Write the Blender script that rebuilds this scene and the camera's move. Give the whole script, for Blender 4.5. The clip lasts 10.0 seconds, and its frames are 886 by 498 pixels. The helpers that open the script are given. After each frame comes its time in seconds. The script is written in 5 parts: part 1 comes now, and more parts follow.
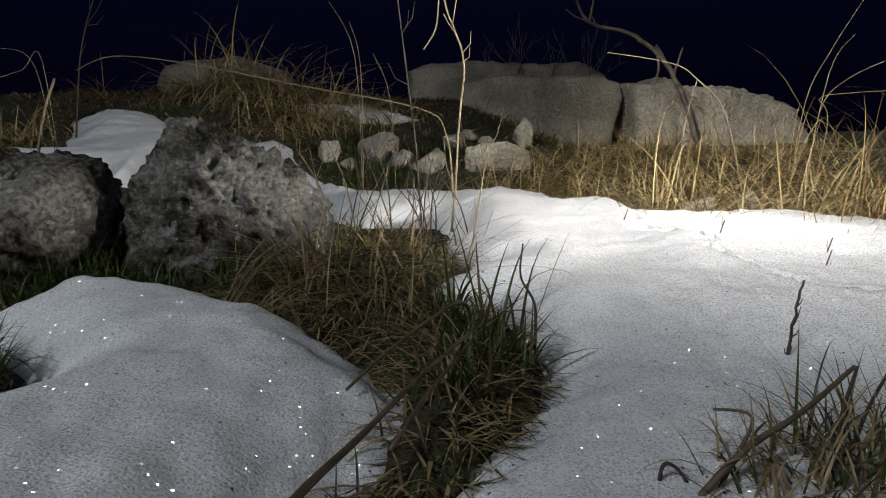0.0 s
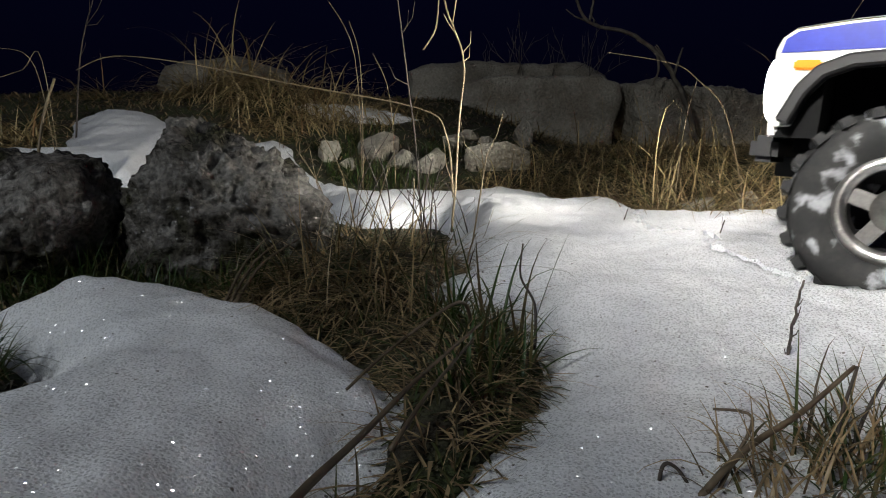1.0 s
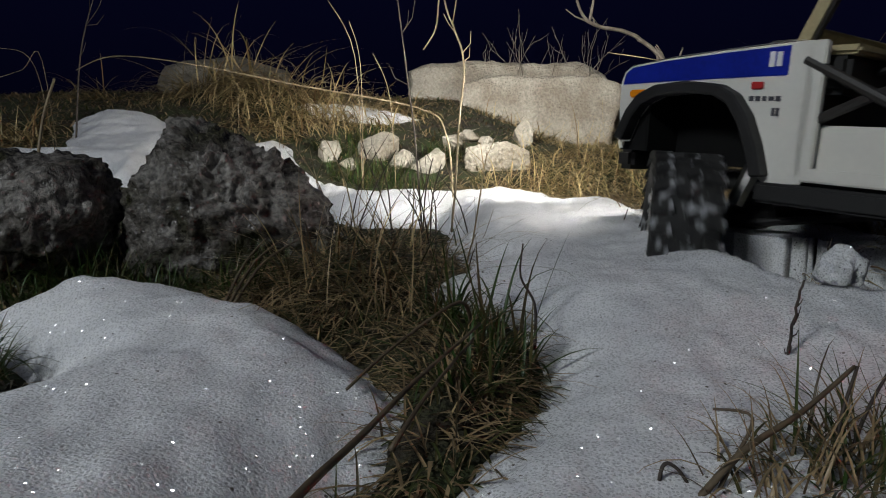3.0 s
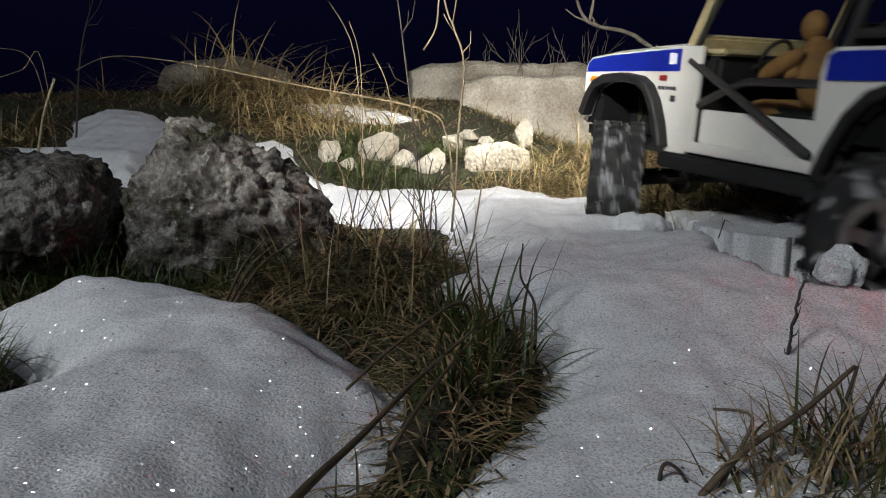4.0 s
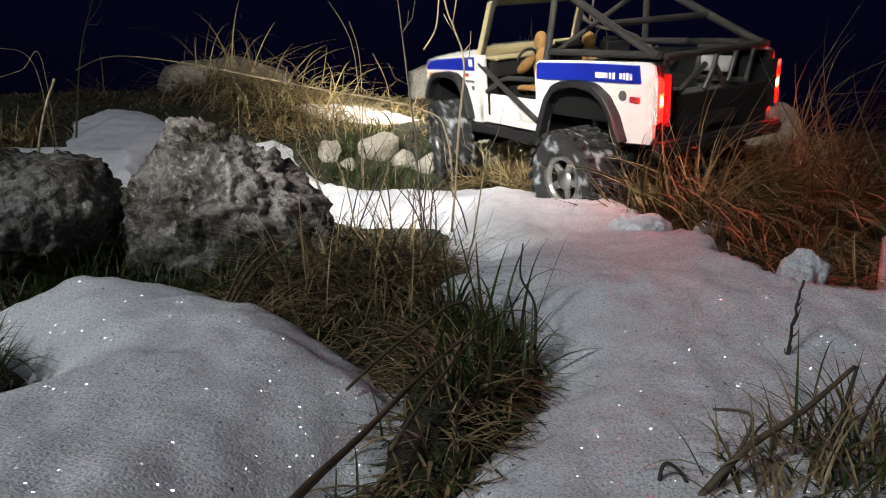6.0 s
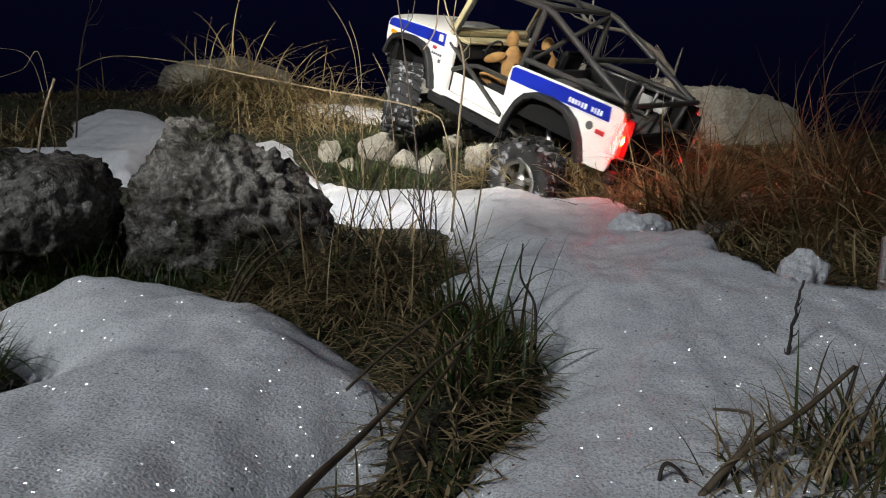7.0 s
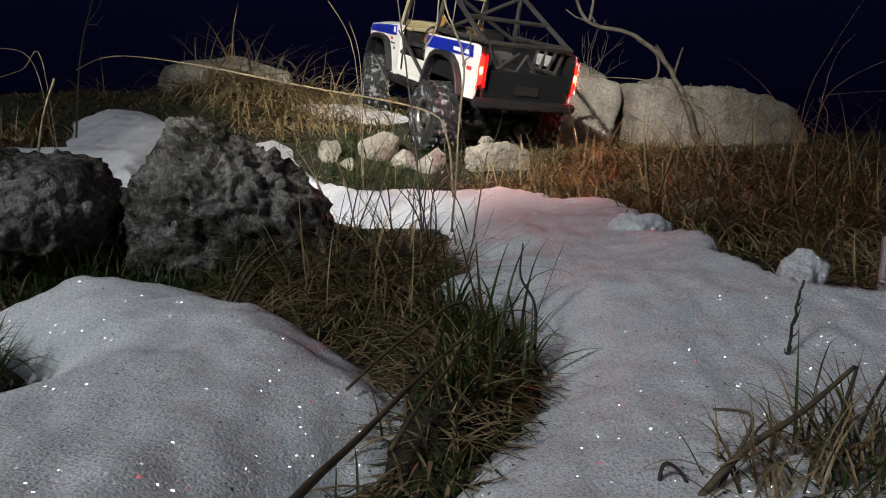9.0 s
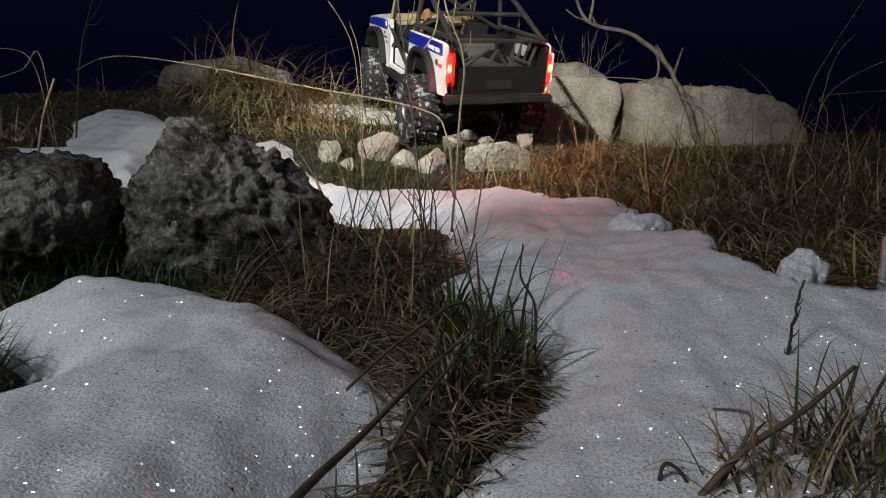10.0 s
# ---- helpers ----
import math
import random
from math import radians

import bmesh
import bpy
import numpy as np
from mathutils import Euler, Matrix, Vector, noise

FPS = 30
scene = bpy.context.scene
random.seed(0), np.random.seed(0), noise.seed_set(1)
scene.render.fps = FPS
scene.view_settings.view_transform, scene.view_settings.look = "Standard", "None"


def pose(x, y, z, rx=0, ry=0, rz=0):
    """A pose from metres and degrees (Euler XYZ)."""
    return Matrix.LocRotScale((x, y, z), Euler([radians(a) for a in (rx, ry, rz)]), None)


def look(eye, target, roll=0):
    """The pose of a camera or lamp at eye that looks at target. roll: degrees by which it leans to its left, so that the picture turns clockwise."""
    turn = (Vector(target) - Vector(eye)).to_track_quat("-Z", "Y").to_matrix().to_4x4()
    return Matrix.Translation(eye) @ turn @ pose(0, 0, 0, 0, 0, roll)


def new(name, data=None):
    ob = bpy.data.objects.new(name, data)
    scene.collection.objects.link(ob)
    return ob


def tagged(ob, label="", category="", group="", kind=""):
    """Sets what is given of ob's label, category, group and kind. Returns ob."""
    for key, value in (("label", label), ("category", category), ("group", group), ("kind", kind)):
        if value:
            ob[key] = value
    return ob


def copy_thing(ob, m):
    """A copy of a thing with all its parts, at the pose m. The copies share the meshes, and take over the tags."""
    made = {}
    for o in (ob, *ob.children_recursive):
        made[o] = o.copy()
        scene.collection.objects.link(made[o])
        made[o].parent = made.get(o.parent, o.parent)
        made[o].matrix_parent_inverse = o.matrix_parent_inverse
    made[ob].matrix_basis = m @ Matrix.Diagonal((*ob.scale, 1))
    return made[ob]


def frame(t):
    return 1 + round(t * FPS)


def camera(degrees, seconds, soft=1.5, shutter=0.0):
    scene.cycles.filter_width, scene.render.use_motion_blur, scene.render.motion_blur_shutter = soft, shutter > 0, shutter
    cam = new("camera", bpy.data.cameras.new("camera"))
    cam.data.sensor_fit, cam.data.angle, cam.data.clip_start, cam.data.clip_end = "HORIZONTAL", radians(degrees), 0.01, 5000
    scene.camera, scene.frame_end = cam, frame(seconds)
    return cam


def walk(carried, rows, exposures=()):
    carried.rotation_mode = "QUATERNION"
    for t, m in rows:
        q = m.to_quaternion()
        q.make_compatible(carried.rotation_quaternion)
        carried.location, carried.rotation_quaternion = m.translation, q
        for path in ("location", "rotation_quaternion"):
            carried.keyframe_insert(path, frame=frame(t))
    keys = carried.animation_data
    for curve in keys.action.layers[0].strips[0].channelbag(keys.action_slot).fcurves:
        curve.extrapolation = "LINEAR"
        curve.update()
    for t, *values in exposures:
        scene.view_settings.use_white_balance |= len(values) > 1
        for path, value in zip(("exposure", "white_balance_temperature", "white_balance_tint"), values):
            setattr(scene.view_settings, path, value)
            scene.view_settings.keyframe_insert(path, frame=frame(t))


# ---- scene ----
cam = camera(66.3, 10.0, soft=1.0, shutter=0.7)
EYE = pose(0, 0, 0.15, 81, 0, 0)
walk(cam, [(0.0, EYE), (10.0, EYE)], exposures=[(0.0, -0.1), (0.5, -0.1), (1.2, -0.4), (1.6, -0.3), (2.5, 0.0), (4.5, 0.15), (7.5, 0.1), (10.0, 0.12)])

# ---- night sky and an unseen lamp beside the slope ----
world = bpy.data.worlds.new("night")
scene.world = world
world.use_nodes = True
wn, wl = world.node_tree.nodes, world.node_tree.links
wbg = wn["Background"]
wcoord = wn.new("ShaderNodeTexCoord")
wsep = wn.new("ShaderNodeSeparateXYZ")
wramp = wn.new("ShaderNodeValToRGB")
wl.new(wcoord.outputs["Generated"], wsep.inputs[0])
wl.new(wsep.outputs["Z"], wramp.inputs[0])
wramp.color_ramp.elements[0].position, wramp.color_ramp.elements[0].color = 0.0, (0.0006, 0.0007, 0.0036, 1)
wramp.color_ramp.elements[1].position, wramp.color_ramp.elements[1].color = 0.5, (0.0022, 0.0025, 0.0140, 1)
high = wramp.color_ramp.elements.new(0.95)
high.color = (0.030, 0.032, 0.040, 1)
wl.new(wramp.outputs[0], wbg.inputs[0])
wbg.inputs[1].default_value = 1.0

# an assumed lamp out of view, off to the left, low, lights the slope
lamp = new("unseen_lamp", bpy.data.lights.new("unseen_lamp", "AREA"))
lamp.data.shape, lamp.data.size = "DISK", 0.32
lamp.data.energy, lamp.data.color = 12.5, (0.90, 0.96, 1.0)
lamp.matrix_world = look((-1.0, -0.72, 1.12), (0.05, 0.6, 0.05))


# ---- materials ----
def material(name, colour, rough=0.7, metal=0.0, alt=None, scale=40.0, fine=400.0, bump=0.2, depth=0.001, spec=0.5, island=0.0, alt2=None, at2=0.9, span=(0.38, 0.62), grain=0.45):
    """Two colours mixed by coarse noise, darkened by fine grain, with relief of that depth in metres."""
    m = bpy.data.materials.new(name)
    m.use_nodes = True
    n, l = m.node_tree.nodes, m.node_tree.links
    b = n["Principled BSDF"]
    b.inputs["Roughness"].default_value, b.inputs["Metallic"].default_value = rough, metal
    b.inputs["Specular IOR Level"].default_value = spec
    co = n.new("ShaderNodeTexCoord")
    big = n.new("ShaderNodeTexNoise")
    big.inputs["Scale"].default_value, big.inputs["Detail"].default_value = scale, 6
    small = n.new("ShaderNodeTexNoise")
    small.inputs["Scale"].default_value, small.inputs["Detail"].default_value = fine, 4
    for t in (big, small):
        l.new(co.outputs["Object"], t.inputs["Vector"])
    ramp = n.new("ShaderNodeValToRGB")
    ramp.color_ramp.elements[0].position, ramp.color_ramp.elements[1].position = span
    ramp.color_ramp.elements[0].color = (*colour, 1)
    ramp.color_ramp.elements[1].color = (*(alt or tuple(c * 0.7 for c in colour)), 1)
    source = big.outputs["Fac"]
    if island:
        geo = n.new("ShaderNodeNewGeometry")
        mixf = n.new("ShaderNodeMix")
        mixf.inputs[0].default_value = island
        l.new(big.outputs["Fac"], mixf.inputs[2])
        l.new(geo.outputs["Random Per Island"], mixf.inputs[3])
        source = mixf.outputs[0]
    if alt2:
        e = ramp.color_ramp.elements.new(at2)
        e.color = (*alt2, 1)
    l.new(source, ramp.inputs[0])
    mul = n.new("ShaderNodeMix")
    mul.data_type, mul.blend_type = "RGBA", "MULTIPLY"
    mul.inputs[0].default_value = grain
    l.new(ramp.outputs[0], mul.inputs[6])
    l.new(small.outputs["Fac"], mul.inputs[7])
    l.new(mul.outputs[2], b.inputs["Base Color"])
    if bump:
        bp = n.new("ShaderNodeBump")
        bp.inputs["Strength"].default_value, bp.inputs["Distance"].default_value = bump, depth
        add = n.new("ShaderNodeMath")
        l.new(big.outputs["Fac"], add.inputs[0])
        l.new(small.outputs["Fac"], add.inputs[1])
        l.new(add.outputs[0], bp.inputs["Height"])
        l.new(bp.outputs[0], b.inputs["Normal"])
    return m


def snow_material(name, grit=1.0):
    """Old granular snow: white grains, grey and brown specks, single bright crystals."""
    m = bpy.data.materials.new(name)
    m.use_nodes = True
    n, l = m.node_tree.nodes, m.node_tree.links
    b = n["Principled BSDF"]
    co = n.new("ShaderNodeTexCoord")
    grain = n.new("ShaderNodeTexVoronoi")
    grain.inputs["Scale"].default_value = 820
    soft = n.new("ShaderNodeTexNoise")
    soft.inputs["Scale"].default_value, soft.inputs["Detail"].default_value = 16, 5
    fleck = n.new("ShaderNodeTexVoronoi")
    fleck.inputs["Scale"].default_value = 210
    for t in (grain, soft, fleck):
        l.new(co.outputs["Object"], t.inputs["Vector"])
    base = n.new("ShaderNodeValToRGB")
    base.color_ramp.elements[0].position, base.color_ramp.elements[0].color = 0.3, (0.74, 0.75, 0.77, 1)
    base.color_ramp.elements[1].position, base.color_ramp.elements[1].color = 0.7, (0.90, 0.90, 0.91, 1)
    l.new(soft.outputs["Fac"], base.inputs[0])
    # grains differ from one another
    sep = n.new("ShaderNodeSeparateColor")
    l.new(grain.outputs["Color"], sep.inputs[0])
    gr = n.new("ShaderNodeMapRange")
    gr.inputs["To Min"].default_value, gr.inputs["To Max"].default_value = 0.90, 1.0
    l.new(sep.outputs[0], gr.inputs[0])
    m1 = n.new("ShaderNodeMix")
    m1.data_type, m1.blend_type = "RGBA", "MULTIPLY"
    m1.inputs[0].default_value = 1.0
    l.new(base.outputs[0], m1.inputs[6])
    l.new(gr.outputs[0], m1.inputs[7])
    # dirt specks: the middles of few cells
    fs = n.new("ShaderNodeSeparateColor")
    l.new(fleck.outputs["Color"], fs.inputs[0])
    few = n.new("ShaderNodeMath")
    few.operation = "GREATER_THAN"
    few.inputs[1].default_value = 1.0 - 0.09 * grit
    l.new(fs.outputs[1], few.inputs[0])
    near = n.new("ShaderNodeMath")
    near.operation = "LESS_THAN"
    near.inputs[1].default_value = 0.15
    l.new(fleck.outputs["Distance"], near.inputs[0])
    both = n.new("ShaderNodeMath")
    both.operation = "MULTIPLY"
    l.new(few.outputs[0], both.inputs[0])
    l.new(near.outputs[0], both.inputs[1])
    m2 = n.new("ShaderNodeMix")
    m2.data_type = "RGBA"
    l.new(both.outputs[0], m2.inputs[0])
    l.new(m1.outputs[2], m2.inputs[6])
    m2.inputs[7].default_value = (0.13, 0.115, 0.10, 1)
    l.new(m2.outputs[2], b.inputs["Base Color"])
    # a few small crystals are smooth facets that flash
    crystal = n.new("ShaderNodeTexVoronoi")
    crystal.inputs["Scale"].default_value = 780
    l.new(co.outputs["Object"], crystal.inputs["Vector"])
    cs = n.new("ShaderNodeSeparateColor")
    l.new(crystal.outputs["Color"], cs.inputs[0])
    flash = n.new("ShaderNodeMath")
    flash.operation = "GREATER_THAN"
    flash.inputs[1].default_value = 0.05
    l.new(cs.outputs[2], flash.inputs[0])
    core = n.new("ShaderNodeMath")
    core.operation = "LESS_THAN"
    core.inputs[1].default_value = 0.42
    l.new(crystal.outputs["Distance"], core.inputs[0])
    spark = n.new("ShaderNodeMath")
    spark.operation = "MULTIPLY"
    l.new(flash.outputs[0], spark.inputs[0])
    l.new(core.outputs[0], spark.inputs[1])
    b.inputs["Roughness"].default_value = 0.7
    l.new(spark.outputs[0], b.inputs["Coat Weight"])
    b.inputs["Coat Roughness"].default_value, b.inputs["Coat IOR"].default_value = 0.20, 3.2
    b.inputs["Subsurface Weight"].default_value = 0.35
    b.inputs["Subsurface Radius"].default_value = (1.0, 1.0, 1.1)
    b.inputs["Subsurface Scale"].default_value = 0.006
    bp = n.new("ShaderNodeBump")
    bp.inputs["Strength"].default_value, bp.inputs["Distance"].default_value = 0.6, 0.0013
    add = n.new("ShaderNodeMath")
    coarse = n.new("ShaderNodeTexNoise")
    coarse.inputs["Scale"].default_value, coarse.inputs["Detail"].default_value = 240, 4
    l.new(co.outputs["Object"], coarse.inputs["Vector"])
    l.new(coarse.outputs["Fac"], add.inputs[0])
    fine = n.new("ShaderNodeTexNoise")
    fine.inputs["Scale"].default_value, fine.inputs["Detail"].default_value = 900, 3
    l.new(co.outputs["Object"], fine.inputs["Vector"])
    l.new(fine.outputs["Fac"], add.inputs[1])
    l.new(add.outputs[0], bp.inputs["Height"])
    tilt = n.new("ShaderNodeVectorMath")
    tilt.operation = "MULTIPLY_ADD"
    l.new(crystal.outputs["Color"], tilt.inputs[0])
    tilt.inputs[1].default_value, tilt.inputs[2].default_value = (3.0, 3.0, 0.8), (-1.5, -1.5, -0.4)
    turned = n.new("ShaderNodeVectorMath")
    geo = n.new("ShaderNodeNewGeometry")
    l.new(geo.outputs["Normal"], turned.inputs[0])
    l.new(tilt.outputs[0], turned.inputs[1])
    unit = n.new("ShaderNodeVectorMath")
    unit.operation = "NORMALIZE"
    l.new(turned.outputs[0], unit.inputs[0])
    l.new(unit.outputs[0], b.inputs["Coat Normal"])
    l.new(bp.outputs[0], b.inputs["Normal"])
    return m


def plain(name, colour, rough=0.5, metal=0.0, spec=0.5, glow=0.0):
    m = bpy.data.materials.new(name)
    m.use_nodes = True
    b = m.node_tree.nodes["Principled BSDF"]
    b.inputs["Base Color"].default_value = (*colour, 1)
    b.inputs["Roughness"].default_value, b.inputs["Metallic"].default_value = rough, metal
    b.inputs["Specular IOR Level"].default_value = spec
    if glow:
        b.inputs["Emission Color"].default_value = (*colour, 1)
        b.inputs["Emission Strength"].default_value = glow
    return m


def pitted_material(name):
    """Wet karst limestone: grey with brown and green stains, eaten into sharp hollows."""
    m = bpy.data.materials.new(name)
    m.use_nodes = True
    n, l = m.node_tree.nodes, m.node_tree.links
    b = n["Principled BSDF"]
    co = n.new("ShaderNodeTexCoord")
    stain = n.new("ShaderNodeTexNoise")
    stain.inputs["Scale"].default_value, stain.inputs["Detail"].default_value = 22, 7
    speck = n.new("ShaderNodeTexNoise")
    speck.inputs["Scale"].default_value, speck.inputs["Detail"].default_value = 260, 5
    hollow = n.new("ShaderNodeTexVoronoi")
    hollow.feature = "SMOOTH_F1"
    hollow.inputs["Scale"].default_value = 115
    bent = n.new("ShaderNodeMix")
    bent.data_type, bent.blend_type = "RGBA", "LINEAR_LIGHT"
    bent.inputs[0].default_value = 0.012
    l.new(co.outputs["Object"], bent.inputs[6])
    l.new(speck.outputs["Color"], bent.inputs[7])
    for t in (stain, speck):
        l.new(co.outputs["Object"], t.inputs["Vector"])
    l.new(bent.outputs[2], hollow.inputs["Vector"])
    ramp = n.new("ShaderNodeValToRGB")
    e = ramp.color_ramp.elements
    e[0].position, e[0].color = 0.32, (0.035, 0.034, 0.018, 1)
    e[1].position, e[1].color = 0.66, (0.25, 0.235, 0.21, 1)
    mid = e.new(0.46)
    mid.color = (0.11, 0.10, 0.088, 1)
    l.new(stain.outputs["Fac"], ramp.inputs[0])
    tone = n.new("ShaderNodeMapRange")
    tone.inputs["From Min"].default_value, tone.inputs["From Max"].default_value = 0.35, 0.65
    tone.inputs["To Min"].default_value, tone.inputs["To Max"].default_value = 0.35, 1.25
    l.new(speck.outputs["Fac"], tone.inputs[0])
    mul = n.new("ShaderNodeMix")
    mul.data_type, mul.blend_type = "RGBA", "MULTIPLY"
    mul.inputs[0].default_value = 1.0
    l.new(ramp.outputs[0], mul.inputs[6])
    l.new(tone.outputs[0], mul.inputs[7])
    l.new(mul.outputs[2], b.inputs["Base Color"])
    wet = n.new("ShaderNodeMapRange")
    wet.inputs["From Min"].default_value, wet.inputs["From Max"].default_value = 0.4, 0.6
    wet.inputs["To Min"].default_value, wet.inputs["To Max"].default_value = 0.16, 0.42
    l.new(stain.outputs["Fac"], wet.inputs[0])
    l.new(wet.outputs[0], b.inputs["Roughness"])
    high = n.new("ShaderNodeMath")
    high.operation = "MULTIPLY_ADD"
    high.inputs[1].default_value = 0.3
    l.new(speck.outputs["Fac"], high.inputs[0])
    l.new(hollow.outputs["Distance"], high.inputs[2])
    bp = n.new("ShaderNodeBump")
    bp.inputs["Strength"].default_value, bp.inputs["Distance"].default_value = 0.6, 0.0035
    l.new(high.outputs[0], bp.inputs["Height"])
    l.new(bp.outputs[0], b.inputs["Normal"])
    return m


SNOW = snow_material("old_snow")
SOIL = material("damp_soil", (0.050, 0.038, 0.022), 0.9, 0, (0.045, 0.060, 0.014), 30, 300, 1.0, 0.006)
LIME = material("limestone", (0.64, 0.59, 0.49), 0.85, 0, (0.42, 0.37, 0.29), 13, 170, 0.9, 0.010, 0.3, grain=0.7)
PITTED = pitted_material("pitted_limestone")
STRAW = material("straw", (0.54, 0.42, 0.21), 0.5, 0, (0.25, 0.15, 0.07), 30, 300, 0, 0.001, 0.4, 0.85, (0.13, 0.12, 0.04))
THATCH = material("old_thatch", (0.40, 0.29, 0.155), 0.42, 0, (0.075, 0.048, 0.022), 30, 300, 0, 0.001, 0.4, 0.85, (0.065, 0.09, 0.02))
GREEN = material("green_grass", (0.035, 0.075, 0.012), 0.45, 0, (0.07, 0.085, 0.02), 30, 300, 0, 0.001, 0.4, 0.85, (0.12, 0.085, 0.035))
STALK = material("dry_stalk", (0.34, 0.27, 0.16), 0.6, 0, (0.22, 0.16, 0.09), 60, 500, 0.3, 0.0004)
STEM = material("dead_stem", (0.17, 0.125, 0.075), 0.6, 0, (0.09, 0.065, 0.04), 60, 500, 0.4, 0.0004)
BARK = material("grey_bark", (0.22, 0.19, 0.15), 0.8, 0, (0.12, 0.10, 0.08), 50, 400, 0.6, 0.001)
DARKTWIG = material("dark_twig", (0.045, 0.035, 0.030), 0.7, 0, (0.08, 0.06, 0.045), 80, 500, 0.4, 0.0005)


# ---- shape helpers ----
def part(name, bm, mat, parent=None, label="", smooth=False):
    """Links a bmesh as one mesh object, under a thing or a part if one is given."""
    me = bpy.data.meshes.new(name)
    bm.to_mesh(me)
    bm.free()
    me.materials.append(mat)
    if smooth:
        for f in me.polygons:
            f.use_smooth = True
    ob = new(name, me)
    if parent:
        ob.parent = parent
    if label:
        tagged(ob, label)
    return ob


def raw(name, verts, faces, mat, smooth=True):
    me = bpy.data.meshes.new(name)
    me.from_pydata(verts, [], faces)
    me.materials.append(mat)
    if smooth:
        me.polygons.foreach_set("use_smooth", [True] * len(me.polygons))
    me.update()
    return new(name, me)


def sstep(a, b, v):
    t = np.clip((v - a) / (b - a), 0, 1)
    return t * t * (3 - 2 * t)


def fbm(x, y, seed=0, octaves=4, scale=1.0):
    """Smooth random relief of about +-1 from turned sine waves, quick on arrays."""
    rs = np.random.RandomState(seed)
    out, amp, tot = 0.0 * x, 1.0, 0.0
    for o in range(octaves):
        for _ in range(4):
            a, p = rs.uniform(0, 6.283), rs.uniform(0, 6.283)
            k = scale * 2 ** o * rs.uniform(0.7, 1.3)
            out = out + amp * 0.5 * np.sin(k * (np.cos(a) * x + np.sin(a) * y) + p + 0.8 * np.sin(0.7 * k * (np.sin(a) * x - np.cos(a) * y) + p * 2))
        tot += amp
        amp *= 0.5
    return out / tot


# ---- the slope ----
def ground_z(x, y):
    x, y = np.asarray(x, float), np.asarray(y, float)
    r = np.hypot(x, y)
    z = np.interp(y, [-3, 0, 0.3, 0.5, 0.7, 0.9, 1.1, 1.3, 1.5, 1.8, 2.2, 3.2, 8, 40], [-0.3, 0.015, 0.022, 0.040, 0.047, 0.058, 0.10, 0.155, 0.205, 0.245, 0.25, 0.12, -1.5, -6])
    z = z + 0.045 * sstep(0.05, 0.45, -x) * sstep(0.6, 0.95, y) * (1 - 0.75 * sstep(1.3, 1.65, y))
    z = z - 0.10 * sstep(0.0, 0.35, x) * sstep(1.1, 1.6, y)
    z = z - 0.020 * np.exp(-((x - 0.16) / 0.10) ** 2 - ((y - 0.90) / 0.10) ** 2)
    z = z + 0.028 * np.exp(-((x + 0.055) / 0.065) ** 2 - ((y - 0.50) / 0.075) ** 2) + 0.020 * np.exp(-((x - 0.000) / 0.034) ** 2 - ((y - 0.26) / 0.12) ** 2)
    z = z + 0.035 * np.exp(-((x + 0.40) / 0.14) ** 2 - ((y - 1.47) / 0.10) ** 2)
    near = np.exp(-(r / 6.0) ** 2)
    return z + near * (0.006 * fbm(x, y, 3, 4, 9.0)) + (1 - near) * 0.5 * fbm(x, y, 5, 3, 0.15)


# outlines of the snow on the slope, in plan
LEFT_BANK = [(-0.042, 0.199), (-0.050, 0.16), (-0.05, 0.02), (-0.50, 0.02), (-0.50, 0.20), (-0.25, 0.245), (-0.190, 0.275), (-0.190, 0.311), (-0.215, 0.337), (-0.242, 0.361), (-0.29, 0.370), (-0.272, 0.396), (-0.260, 0.446), (-0.228, 0.460), (-0.145, 0.436), (-0.125, 0.416), (-0.081, 0.394), (-0.059, 0.358), (-0.041, 0.333), (-0.022, 0.298), (-0.018, 0.269), (-0.021, 0.250), (-0.029, 0.228)]
RIGHT_BANK = [(0.003, 0.183), (0.010, 0.209), (0.020, 0.238), (0.042, 0.292), (0.058, 0.325), (0.056, 0.371), (0.042, 0.421), (0.0, 0.420), (-0.009, 0.446), (0.006, 0.474), (0.036, 0.506), (0.020, 0.520), (0.005, 0.60), (0.011, 0.713), (-0.009, 0.770), (-0.092, 0.762), (-0.139, 0.819), (-0.201, 0.950), (-0.240, 1.010), (-0.275, 1.017), (-0.322, 1.107), (-0.287, 1.155), (-0.252, 1.13), (-0.222, 1.040), (-0.170, 0.972), (-0.13, 0.957), (-0.003, 0.945), (0.036, 0.948), (0.061, 0.975), (0.153, 0.965), (0.172, 0.935), (0.235, 0.892), (0.229, 0.75), (0.232, 0.712), (0.287, 0.736), (0.389, 0.755), (0.454, 0.691), (0.60, 0.66), (0.64, 0.02), (0.0, 0.02)]
FAR_PATCH = [(-0.64, 1.205), (-0.63, 1.28), (-0.537, 1.27), (-0.446, 1.155), (-0.41, 1.065), (-0.395, 0.951), (-0.385, 0.860), (-0.425, 0.850), (-0.450, 0.905), (-0.53, 0.925), (-0.70, 0.94), (-0.70, 0.965), (-0.56, 1.015), (-0.605, 1.129)]
CREST_PATCH = [(-0.29, 1.36), (-0.20, 1.45), (-0.13, 1.46), (-0.05, 1.42), (-0.11, 1.36), (-0.23, 1.33)]


